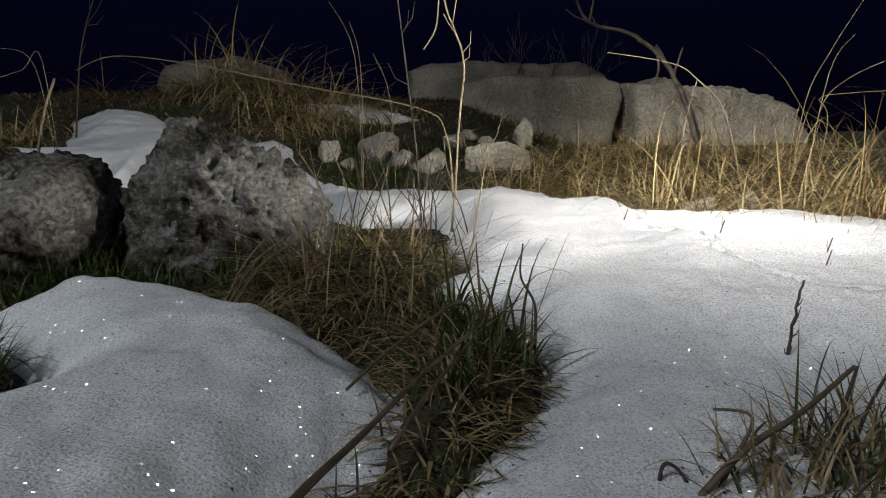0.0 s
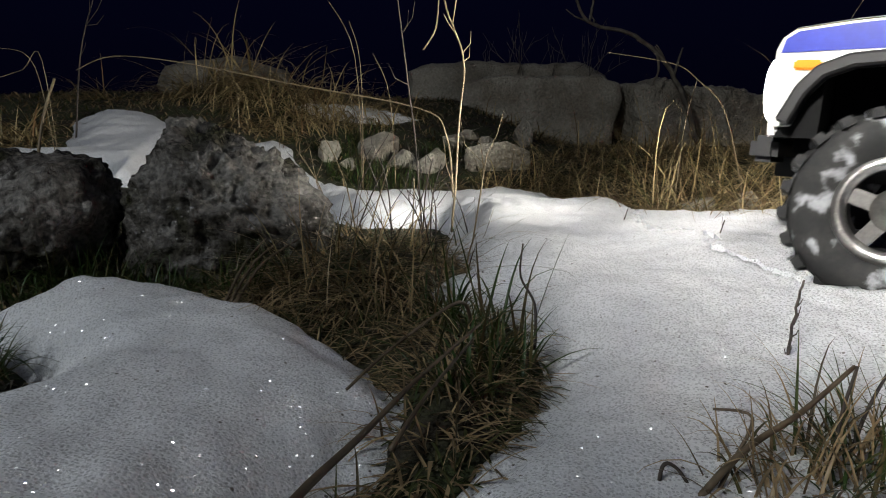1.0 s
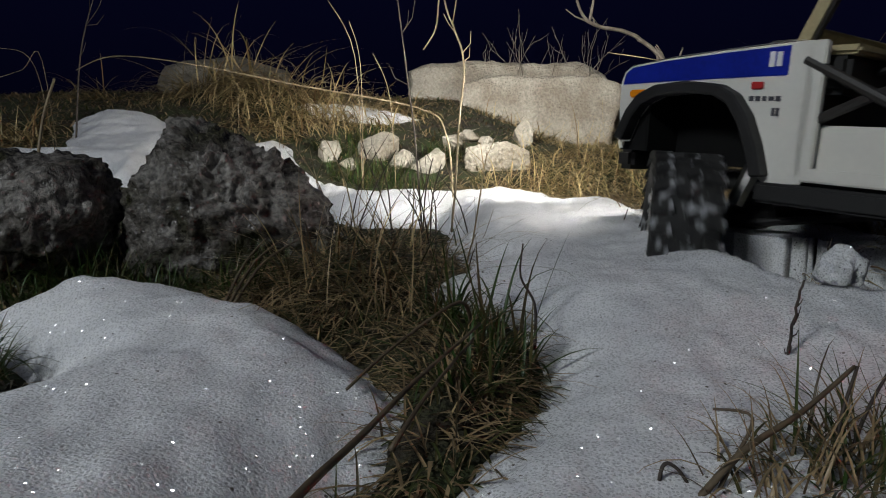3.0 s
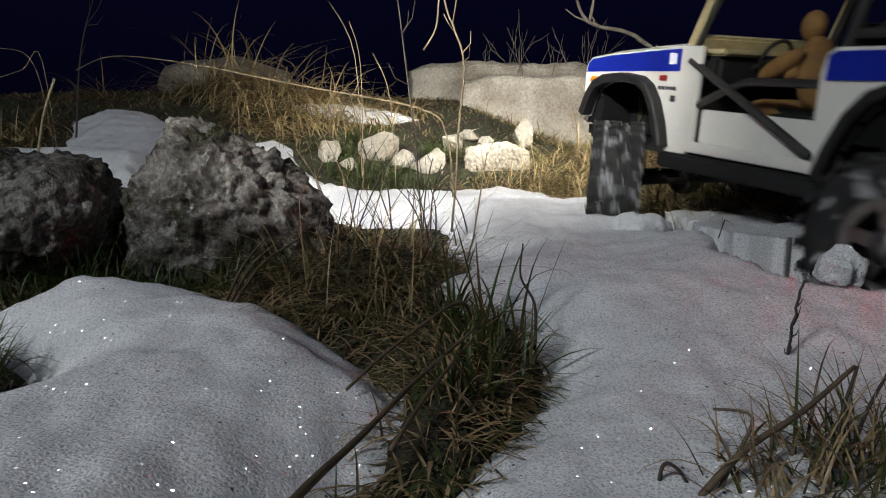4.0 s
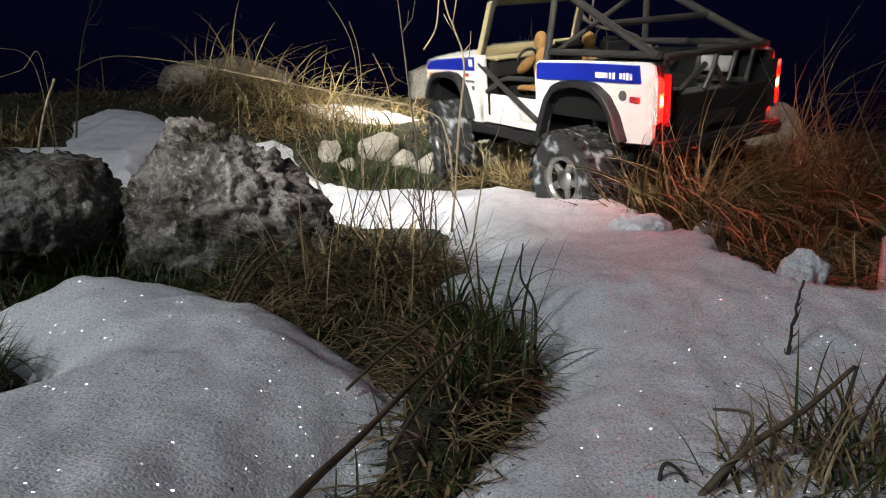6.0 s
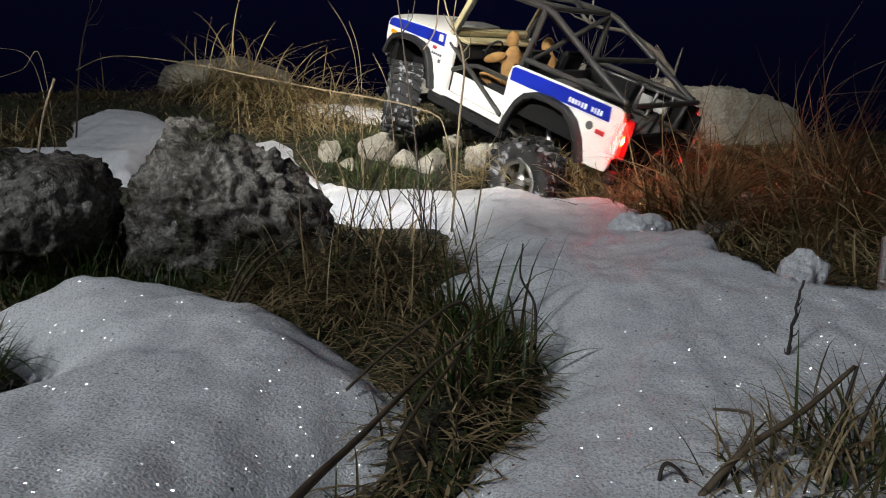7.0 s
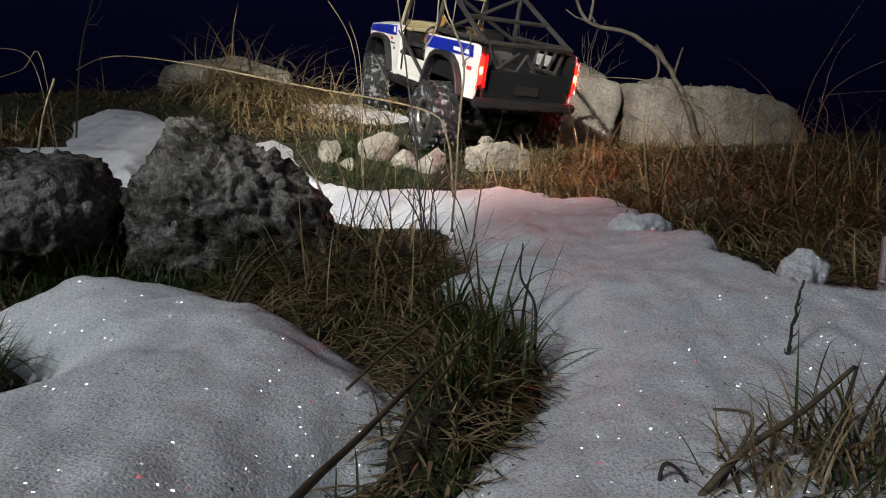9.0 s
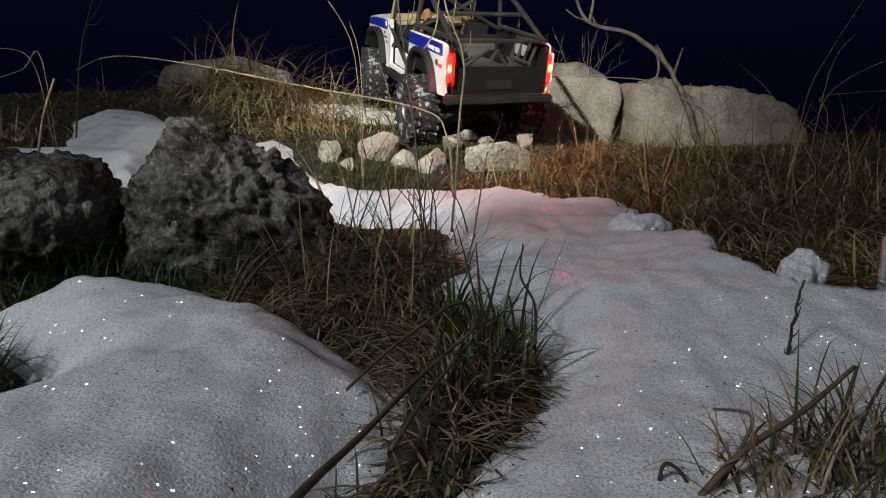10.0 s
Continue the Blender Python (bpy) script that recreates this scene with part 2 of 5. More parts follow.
def outline_d(x, y, pts):
    """Distance inside a closed outline; below 0 outside."""
    far = np.full(np.shape(x), 9.0)
    odd = np.zeros(np.shape(x), bool)
    for (ax, ay), (bx, by) in zip(pts, pts[1:] + pts[:1]):
        dx, dy = bx - ax, by - ay
        t = np.clip(((x - ax) * dx + (y - ay) * dy) / (dx * dx + dy * dy), 0, 1)
        far = np.minimum(far, np.hypot(x - ax - t * dx, y - ay - t * dy))
        if dy:
            odd ^= ((ay > y) != (by > y)) & (x < ax + (y - ay) * dx / dy)
    return np.where(odd, far, -far)


def snow_sd(x, y):
    """About the distance inside the edge of the snow, in metres; below 0 outside."""
    x, y = np.asarray(x, float), np.asarray(y, float)
    best = outline_d(x, y, LEFT_BANK)
    for pts in (RIGHT_BANK, FAR_PATCH, CREST_PATCH):
        best = np.maximum(best, outline_d(x, y, pts))
    return best + 0.004 * fbm(x, y, 11, 4, 40.0) + 0.002 * fbm(x, y, 12, 3, 190.0)


def snow_top(x, y):
    """Height of the snow's surface where it lies."""
    d = snow_sd(x, y)
    thick = 0.030 + 0.006 * fbm(x, y, 21, 2, 8.0) - 0.016 * sstep(0.85, 1.05, y) + 0.015 * np.exp(-((x - 0.23) / 0.12) ** 2 - ((y - 0.42) / 0.13) ** 2)
    rise = 1 - (1 - np.clip(d, 0, 0.060) / 0.060) ** 2.4
    lump = 0.0022 * fbm(x, y, 31, 3, 60.0)
    return ground_z(x, y) + np.where(d > 0, thick * rise + (lump + 0.0012 * fbm(x, y, 33, 3, 210.0)) * rise, -0.012 * sstep(0, 0.02, -d)) + 0.001


# where the wheels will break the snow: right of this line of x over y
def trench_d(x, y):
    """Positive inside the strip that the wheels break up."""
    edge = np.interp(y, [0.1, 0.30, 0.35, 0.371, 0.406, 0.448, 0.513, 0.545, 0.655, 0.70, 0.80, 0.95], [0.60, 0.55, 0.33, 0.235, 0.209, 0.192, 0.207, 0.176, 0.198, 0.212, 0.20, 0.12])
    jag = 0.007 * fbm(x, y, 41, 4, 45.0) + 0.004 * fbm(x, y, 42, 3, 230.0)
    return np.minimum(x - edge + jag, 0.93 - y)


def sheet(name, xs, ys, height, mat, keep=None):
    X, Y = np.meshgrid(xs, ys)
    Z = height(X, Y)
    ok = np.ones_like(X, bool) if keep is None else keep(X, Y)
    nx, ny = len(xs), len(ys)
    idx = np.arange(nx * ny).reshape(ny, nx)
    quads = np.stack([idx[:-1, :-1], idx[:-1, 1:], idx[1:, 1:], idx[1:, :-1]], -1).reshape(-1, 4)
    good = (ok[:-1, :-1] & ok[:-1, 1:] & ok[1:, 1:] & ok[1:, :-1]).reshape(-1)
    quads = quads[good]
    used = np.unique(quads)
    remap = -np.ones(nx * ny, int)
    remap[used] = np.arange(len(used))
    pts = np.stack([X.ravel(), Y.ravel(), Z.ravel()], 1)[used]
    return raw(name, pts.tolist(), remap[quads].tolist(), mat)


def spread(lo, hi, n, far):
    """Fine steps between lo and hi, growing ones out to +-far."""
    mid = np.linspace(lo, hi, n)
    step = mid[1] - mid[0]
    out = []
    d = step
    while d < far:
        out.append(d)
        d *= 1.35
    out.append(far)
    return np.concatenate([lo - np.array(out[::-1]), mid, hi + np.array(out)])


ground = sheet("ground", spread(-1.2, 1.0, 221, 300), spread(0.05, 2.4, 236, 300), ground_z, SOIL)
tagged(ground, "dark damp soil with moss under old grass", "ground", kind="structure")


def snow_height(x, y):
    top = snow_top(x, y)
    cut = sstep(-0.012, 0.004, trench_d(x, y))
    return top - cut * 0.05


snow = sheet("snow_cover", np.arange(-0.85, 0.62, 0.004), np.arange(0.02, 1.80, 0.004), snow_height, SNOW,
             lambda x, y: (snow_sd(x, y) > -0.02) & (trench_d(x, y) < 0.012))
tagged(snow, "old granular snow with dirt specks over the grass", "snow", kind="structure")


# ---- stones ----
def boulder(name, at, size, mat, seed, turn=(0, 0, 0), cuts=5, rough=0.22, pits=0.0, square=0.0, label="", group="", peak=0.0, shear=0.0, facets=0):
    """A weathered stone: a ball drawn towards a block, with ledges, hollows and pits."""
    bm = bmesh.new()
    bmesh.ops.create_icosphere(bm, subdivisions=cuts, radius=1)
    off = Vector((seed * 7.13, seed * 3.7, seed * 1.9))
    big = max(size)
    rs = random.Random(seed)
    planes = []
    for _ in range(facets):
        n = Vector((rs.gauss(0, 1), rs.gauss(0, 1), rs.gauss(0, 1))).normalized()
        planes.append((n, rs.uniform(0.66, 0.95)))
    for v in bm.verts:
        d = v.co.normalized()
        m = max(abs(d.x), abs(d.y), abs(d.z))
        r = 1 + square * (0.86 / m - 1)
        for n, h in planes:
            k = n.dot(d)
            if k > 0.05:
                r = min(r, h / k)
        q = Vector((d.x * size[0], d.y * size[1], d.z * size[2])) / big
        r += rough * noise.fractal(q * 1.6 + off, 1.0, 2.0, 5)
        r += 0.30 * rough * (0.4 - abs(noise.noise(q * 3.2 + off))) + 0.12 * rough * noise.noise(q * 9 + off)
        if pits:
            cell = noise.voronoi(q * 15 + off)[0]
            r -= pits * (max(0, 0.40 - cell[0]) * (0.7 + noise.noise(q * 4 - off)) + 0.45 * noise.noise(q * 6 + off))
            r += 0.34 * pits * noise.fractal(q * 18 + off, 0.9, 2.0, 3)
        w = 1 - peak * d.z
        v.co = Vector((d.x * r * size[0] * w + shear * d.z * r * size[2], d.y * r * size[1] * w, d.z * r * size[2]))
    ob = part(name, bm, mat, smooth=True)
    ob.matrix_world = pose(*at, *turn)
    return tagged(ob, label, "stone", group)


def outline_stone(name, at, outline, depth, mat, seed, block=2.4, rough=0.006, grain=0.03, pits=0.0, pit=0.012, turn=(0, 0, 0), cuts=6, pocks=0.0, label="", group=""):
    """A weathered stone from its upright outline of (x, z) about the middle, swept round to its depth; block: how square its faces meet."""
    bm = bmesh.new()
    bmesh.ops.create_icosphere(bm, subdivisions=cuts, radius=1)
    off = Vector((seed * 7.13, seed * 3.7, seed * 1.9))
    around = []
    for k in range(720):
        a = 6.28318 * k / 720
        c, s = math.cos(a), math.sin(a)
        r = 0.0
        for (ax, az), (bx, bz) in zip(outline, outline[1:] + outline[:1]):
            ex, ez = bx - ax, bz - az
            den = c * ez - s * ex
            if abs(den) > 1e-9:
                t, u = (ax * ez - az * ex) / den, (ax * s - az * c) / den
                if t > 0 and -1e-6 <= u <= 1.000001:
                    r = max(r, t)
        around.append(r)
    for v in bm.verts:
        d = v.co.normalized()
        w = max(math.hypot(d.x, d.z), 1e-6)
        k = (w ** block + abs(d.y) ** block) ** (-1 / block)
        r = around[int(math.atan2(d.z, d.x) / 6.28318 * 720) % 720]
        p = Vector((d.x * k * r, d.y * k * depth, d.z * k * r))
        e = (w * k) ** (block - 1)
        n = Vector((d.x / w * e, math.copysign((abs(d.y) * k) ** (block - 1), d.y), d.z / w * e)).normalized()
        q = p / grain + off
        h = rough * (0.8 * noise.fractal(q * 0.5, 1.0, 2.0, 5) + 0.5 * (0.35 - abs(noise.noise(q * 1.3))))
        if pits:
            wq = (p + Vector((noise.noise(q * 2), noise.noise(q * 2 + off), noise.noise(q * 2 - off))) * pit * 0.5) / pit
            for scale, share in ((0.5, 0.35), (1.0, 0.6), (2.1, 0.45)):
                cell = noise.voronoi(wq * scale + off)[0][0]
                h += pits * share * 2.2 * (min(cell, 0.75) - 0.55) * (0.75 + noise.noise(q * 0.9 - off))
            h += 0.30 * pits * noise.fractal(wq * 1.6, 0.8, 2.0, 3)
        if pocks:
            for scale in (1.0, 2.3):
                cell = noise.voronoi(p / 0.022 * scale + off)[0][0]
                h -= pocks / scale * max(0.0, 1 - cell / 0.42) * max(0.0, min(1.0, 0.4 + 2.5 * noise.noise(q * 1.1 + off)))
            h += 0.5 * pocks * noise.fractal(p / 0.012 + off, 0.9, 2.0, 3)
        v.co = p + n * h
    ob = part(name, bm, mat, smooth=True)
    ob.matrix_world = pose(*at, *turn)
    return tagged(ob, label, "stone", group)


outline_stone("pitted_boulder", (-0.185, 0.575, 0.093), [(-0.032, 0.075), (-0.020, 0.073), (-0.015, 0.065), (0.003, 0.065), (0.022, 0.057), (0.040, 0.045), (0.063, 0.029), (0.082, 0.010), (0.096, -0.024), (0.089, -0.074), (-0.082, -0.074), (-0.084, -0.024), (-0.076, 0.017), (-0.066, 0.033), (-0.050, 0.047), (-0.044, 0.062)], 0.066, PITTED, 3, 2.3, 0.006, 0.034, 0.0105, 0.014, label="grey pitted limestone boulder with a jagged top in grass", group="pitted boulders")
outline_stone("pitted_boulder", (-0.343, 0.545, 0.083), [(-0.021, 0.060), (0.005, 0.058), (0.032, 0.055), (0.061, 0.051), (0.070, 0.037), (0.075, 0.018), (0.065, -0.014), (0.040, -0.033), (0.030, -0.056), (-0.089, -0.056), (-0.101, 0.0), (-0.077, 0.045)], 0.070, PITTED, 8, 2.3, 0.006, 0.034, 0.0105, 0.015, label="dark wet pitted limestone boulder half hidden in moss", group="pitted boulders")
outline_stone("stone_slab", (0.234, 1.76, 0.200), [(-0.175, 0.089), (-0.114, 0.106), (0.067, 0.110), (0.151, 0.106), (0.196, 0.089), (0.204, 0.048), (0.184, -0.028), (0.188, -0.133), (-0.190, -0.133), (-0.190, -0.007)], 0.085, LIME, 12, 16, 0.007, 0.05, turn=(0, 0, -3), pocks=0.005, label="large pale limestone block with a flat face", group="limestone blocks")
outline_stone("stone_slab", (0.650, 1.74, 0.179), [(-0.218, 0.106), (-0.125, 0.120), (-0.103, 0.098), (0.063, 0.095), (0.120, 0.079), (0.185, 0.048), (0.236, -0.014), (0.253, -0.111), (-0.188, -0.111), (-0.199, 0.014)], 0.10, LIME, 17, 9, 0.014, 0.05, turn=(0, 0, 6), pocks=0.014, label="pale pockmarked limestone block sloping to one end", group="limestone blocks")
outline_stone("stone_slab", (0.171, 2.03, 0.247), [(-0.261, 0.097), (-0.210, 0.116), (-0.066, 0.122), (0.111, 0.113), (0.198, 0.121), (0.282, 0.082), (0.295, -0.112), (-0.284, -0.112)], 0.12, LIME, 23, 9, 0.014, 0.06, pocks=0.008, label="grey limestone block behind the front row", group="limestone blocks")
boulder("stump_stone", (-0.66, 2.15, 0.315), (0.20, 0.12, 0.085), LIME, 29, (0, 6, 0), 5, 0.2, 0.1, 0.3, "dull brown stone under grass on the crest", "limestone blocks")
STONES = [(0.085, 1.09, 0.058, 0.045, 0.036), (-0.110, 1.17, 0.042, 0.035, 0.032), (0.050, 1.27, 0.025, 0.022, 0.020), (0.145, 1.28, 0.032, 0.026, 0.036), (-0.185, 1.12, 0.028, 0.025, 0.022),
          (-0.020, 1.10, 0.036, 0.030, 0.026), (0.015, 1.20, 0.03, 0.025, 0.022), (-0.065, 1.12, 0.026, 0.022, 0.018), (0.30, 0.80, 0.03, 0.025, 0.022), (0.38, 0.84, 0.026, 0.02, 0.02), (0.08, 1.25, 0.016, 0.014, 0.012), (-0.15, 1.08, 0.018, 0.015, 0.012)]


def broken_stone(at, size, seed, label, group):
    """An angular broken stone: the hull of scattered corners, edges worn, faces slightly rough."""
    rs = random.Random(seed)
    bm = bmesh.new()
    for _ in range(14):
        v = Vector((rs.uniform(-1, 1), rs.uniform(-1, 1), rs.uniform(-0.9, 1)))
        v = v.normalized() * rs.uniform(0.72, 1.15)
        bm.verts.new((v.x * size[0], v.y * size[1], v.z * size[2]))
    res = bmesh.ops.convex_hull(bm, input=bm.verts)
    bmesh.ops.delete(bm, geom=[g for g in res["geom_interior"] if isinstance(g, bmesh.types.BMVert)], context="VERTS")
    bmesh.ops.bevel(bm, geom=bm.edges[:], offset=min(size) * 0.07, segments=1, affect="EDGES")
    bmesh.ops.triangulate(bm, faces=bm.faces)
    bmesh.ops.subdivide_edges(bm, edges=bm.edges[:], cuts=3, use_grid_fill=True)
    off = Vector((seed, seed * 0.7, 0))
    for v in bm.verts:
        v.co += v.co.normalized() * (min(size) * 0.09 * noise.fractal(v.co * 60 + off, 0.9, 2.0, 4))
    ob = part("stone", bm, LIME)
    ob.matrix_world = pose(*at, rs.uniform(-15, 15), rs.uniform(-15, 15), rs.uniform(0, 360))
    return tagged(ob, label, "stone", group)


for i, (x, y, a, b, c) in enumerate(STONES):
    broken_stone((x, y, float(ground_z(x, y)) + c * 0.45), (a * 1.05, b * 1.05, c * 1.05), 40 + i, "pale broken limestone lying in the grass", "broken stones")


# ---- the model truck: X forward, Y to its left, Z up from the ground ----
def prism(poly, y0, y1, bevel=0.0, bm=None):
    """A flat outline of (x, z) made solid between y0 and y1."""
    own = bm is None
    bm = bm or bmesh.new()
    a = [bm.verts.new((x, y0, z)) for x, z in poly]
    b = [bm.verts.new((x, y1, z)) for x, z in poly]
    n = len(poly)
    faces = [bm.faces.new(a), bm.faces.new(b[::-1])]
    for i in range(n):
        faces.append(bm.faces.new((a[i], b[i], b[(i + 1) % n], a[(i + 1) % n])))
    if own:
        bmesh.ops.recalc_face_normals(bm, faces=bm.faces)
        if bevel:
            bmesh.ops.bevel(bm, geom=bm.edges[:], offset=bevel, segments=1, affect="EDGES")
    return bm


def box(c, size, bevel=0.0, turn=None, bm=None):
    bm2 = bmesh.new()
    bmesh.ops.create_cube(bm2, size=1)
    bmesh.ops.scale(bm2, vec=size, verts=bm2.verts)
    if bevel:
        bmesh.ops.bevel(bm2, geom=bm2.edges[:], offset=bevel, segments=2, affect="EDGES")
    if turn:
        bmesh.ops.rotate(bm2, matrix=Euler([radians(a) for a in turn]).to_matrix(), verts=bm2.verts)
    bmesh.ops.translate(bm2, vec=c, verts=bm2.verts)
    if bm is None:
        return bm2
    me = bpy.data.meshes.new("tmp")
    bm2.to_mesh(me)
    bm.from_mesh(me)
    bm2.free()
    bpy.data.meshes.remove(me)
    return bm


def tube(points, r, n=8, bm=None, ends=None):
    """A round bar along points; ends: radius at the last point."""
    bm = bm or bmesh.new()
    pts = [Vector(p) for p in points]
    rings = []
    side = None
    for i, p in enumerate(pts):
        d = (pts[min(i + 1, len(pts) - 1)] - pts[max(i - 1, 0)]).normalized()
        if side is None:
            side = d.orthogonal().normalized()
        side = (side - d * side.dot(d)).normalized()
        up = d.cross(side)
        rr = r if ends is None else r + (ends - r) * i / (len(pts) - 1)
        rings.append([bm.verts.new(p + (side * math.cos(6.2832 * k / n) + up * math.sin(6.2832 * k / n)) * rr) for k in range(n)])
    for a, b in zip(rings, rings[1:]):
        for k in range(n):
            bm.faces.new((a[k], a[(k + 1) % n], b[(k + 1) % n], b[k]))
    bm.faces.new(rings[0][::-1])
    bm.faces.new(rings[-1])
    return bm


def lathe(profile, n=48, bm=None):
    """A profile of (radius, y) turned about the Y axis."""
    bm = bm or bmesh.new()
    rings = [[bm.verts.new((r * math.cos(6.28318 * k / n), y, r * math.sin(6.28318 * k / n))) for k in range(n)] for r, y in profile]
    for a, b in zip(rings, rings[1:]):
        for k in range(n):
            bm.faces.new((a[k], a[(k + 1) % n], b[(k + 1) % n], b[k]))
    return bm


def mirror(bm):
    bmesh.ops.scale(bm, vec=(1, -1, 1), verts=bm.verts)
    bmesh.ops.reverse_faces(bm, faces=bm.faces)
    return bm


WHITE = material("white_lexan", (0.80, 0.785, 0.72), 0.30, 0, (0.74, 0.72, 0.66), 12, 300, 0.05, 0.0003, grain=0.08)
BLUE = material("blue_decal", (0.012, 0.030, 0.42), 0.30, 0, (0.010, 0.024, 0.34), 30, 300, 0, 0.001)
BLACK = material("black_plastic", (0.011, 0.011, 0.011), 0.6, 0, (0.017, 0.016, 0.016), 40, 400, 0.2, 0.0004)
CAGE = material("satin_black_tube", (0.030, 0.029, 0.027), 0.42, 0, (0.05, 0.045, 0.04), 60, 400, 0.1, 0.0003)
CREAM = material("cream_plastic", (0.55, 0.47, 0.26), 0.5, 0, (0.48, 0.40, 0.22), 30, 300, 0.05, 0.0003)
GREYP = material("grey_plastic", (0.12, 0.115, 0.105), 0.6, 0, (0.09, 0.085, 0.08), 40, 300, 0.1, 0.0003)
PANEL = material("pale_grey_plastic", (0.42, 0.41, 0.38), 0.5, 0, (0.33, 0.32, 0.29), 40, 300, 0.1, 0.0003)
ALU = material("machined_metal", (0.62, 0.61, 0.58), 0.33, 1.0, (0.50, 0.48, 0.45), 80, 500, 0.1, 0.0002)
RUBBER = material("tyre_rubber", (0.020, 0.020, 0.020), 0.75, 0, (0.035, 0.034, 0.032), 70, 400, 0.4, 0.0006, 0.4, 0, (0.42, 0.43, 0.45), 0.63, (0.42, 0.54))
AMBER = plain("amber_lens", (0.85, 0.28, 0.01), 0.25)
REDM = plain("red_marker", (0.45, 0.03, 0.03), 0.35)
WHITEMARK = plain("white_mark", (0.78, 0.78, 0.80), 0.4)
DARKMARK = plain("dark_mark", (0.06, 0.06, 0.07), 0.4)
DOLL = material("brown_cloth", (0.36, 0.19, 0.055), 0.8, 0, (0.26, 0.13, 0.04), 70, 500, 0.4, 0.0006)
TAIL = plain("tail_lens", (1.0, 0.0003, 0.0002), 0.3, glow=235.0)
TAILMID = plain("tail_glow", (1.0, 0.07, 0.02), 0.3, glow=9.0)
VOID = plain("matte_black", (0.006, 0.006, 0.006), 0.9, spec=0.2)
TAILHOT = plain("tail_bulb", (1.0, 0.42, 0.12), 0.3, glow=45.0)
HEAD = plain("head_led", (1.0, 0.97, 0.90), 0.3, glow=9000.0)
SPILL = plain("added_spill_ring", (1.0, 0.97, 0.92), 0.3, glow=55.0)
BOWL = plain("lamp_bowl", (0.05, 0.05, 0.05), 0.6, 0.0)
GLASS = plain("clear_screen", (1, 1, 1), 0.02)
GLASS.node_tree.nodes["Principled BSDF"].inputs["Transmission Weight"].default_value = 1.0
GLASS.node_tree.nodes["Principled BSDF"].inputs["IOR"].default_value = 1.05

AXF, AXR, TRACK, RAD = 0.167, -0.122, 0.102, 0.0590


FRONT_ARCH = [(0.116, 0.094), (0.122, 0.112), (0.130, 0.130), (0.140, 0.143), (0.152, 0.149), (0.175, 0.151), (0.200, 0.149), (0.215, 0.143), (0.224, 0.132), (0.232, 0.113)]
REAR_ARCH = [(-0.056, 0.092), (-0.062, 0.112), (-0.071, 0.133), (-0.083, 0.147), (-0.098, 0.153), (-0.122, 0.155), (-0.147, 0.152), (-0.164, 0.142), (-0.177, 0.125), (-0.188, 0.100)]
FENDER = [(0.086, 0.092), (0.110, 0.088)] + FRONT_ARCH + [(0.242, 0.112), (0.246, 0.140), (0.246, 0.160), (0.243, 0.168), (0.236, 0.173), (0.205, 0.177), (0.150, 0.181), (0.098, 0.184), (0.088, 0.184), (0.086, 0.150)]
QUARTER = [(-0.036, 0.165), (-0.037, 0.120), (-0.044, 0.096)] + REAR_ARCH + [(-0.228, 0.103), (-0.232, 0.110), (-0.233, 0.170), (-0.230, 0.182), (-0.222, 0.185), (-0.130, 0.184), (-0.046, 0.182), (-0.039, 0.178)]


def grow(line, cx, cz, by):
    return [(x + by * (x - cx) / math.hypot(x - cx, z - cz), z + by * (z - cz) / math.hypot(x - cx, z - cz)) for x, z in line]


def lettering(parent, x0, x1, z0, z1, y, n, mat, seed):
    """Bars of uneven width for writing that stays plain."""
    rs = random.Random(seed)
    w = (x1 - x0) / n
    bm = bmesh.new()
    for i in range(n):
        box((x0 + w * (i + 0.5), y, (z0 + z1) / 2), (w * rs.uniform(0.55, 0.8), 0.0012, (z1 - z0) * rs.uniform(0.75, 1)), 0, None, bm)
    part("lettering", bm, mat, parent)


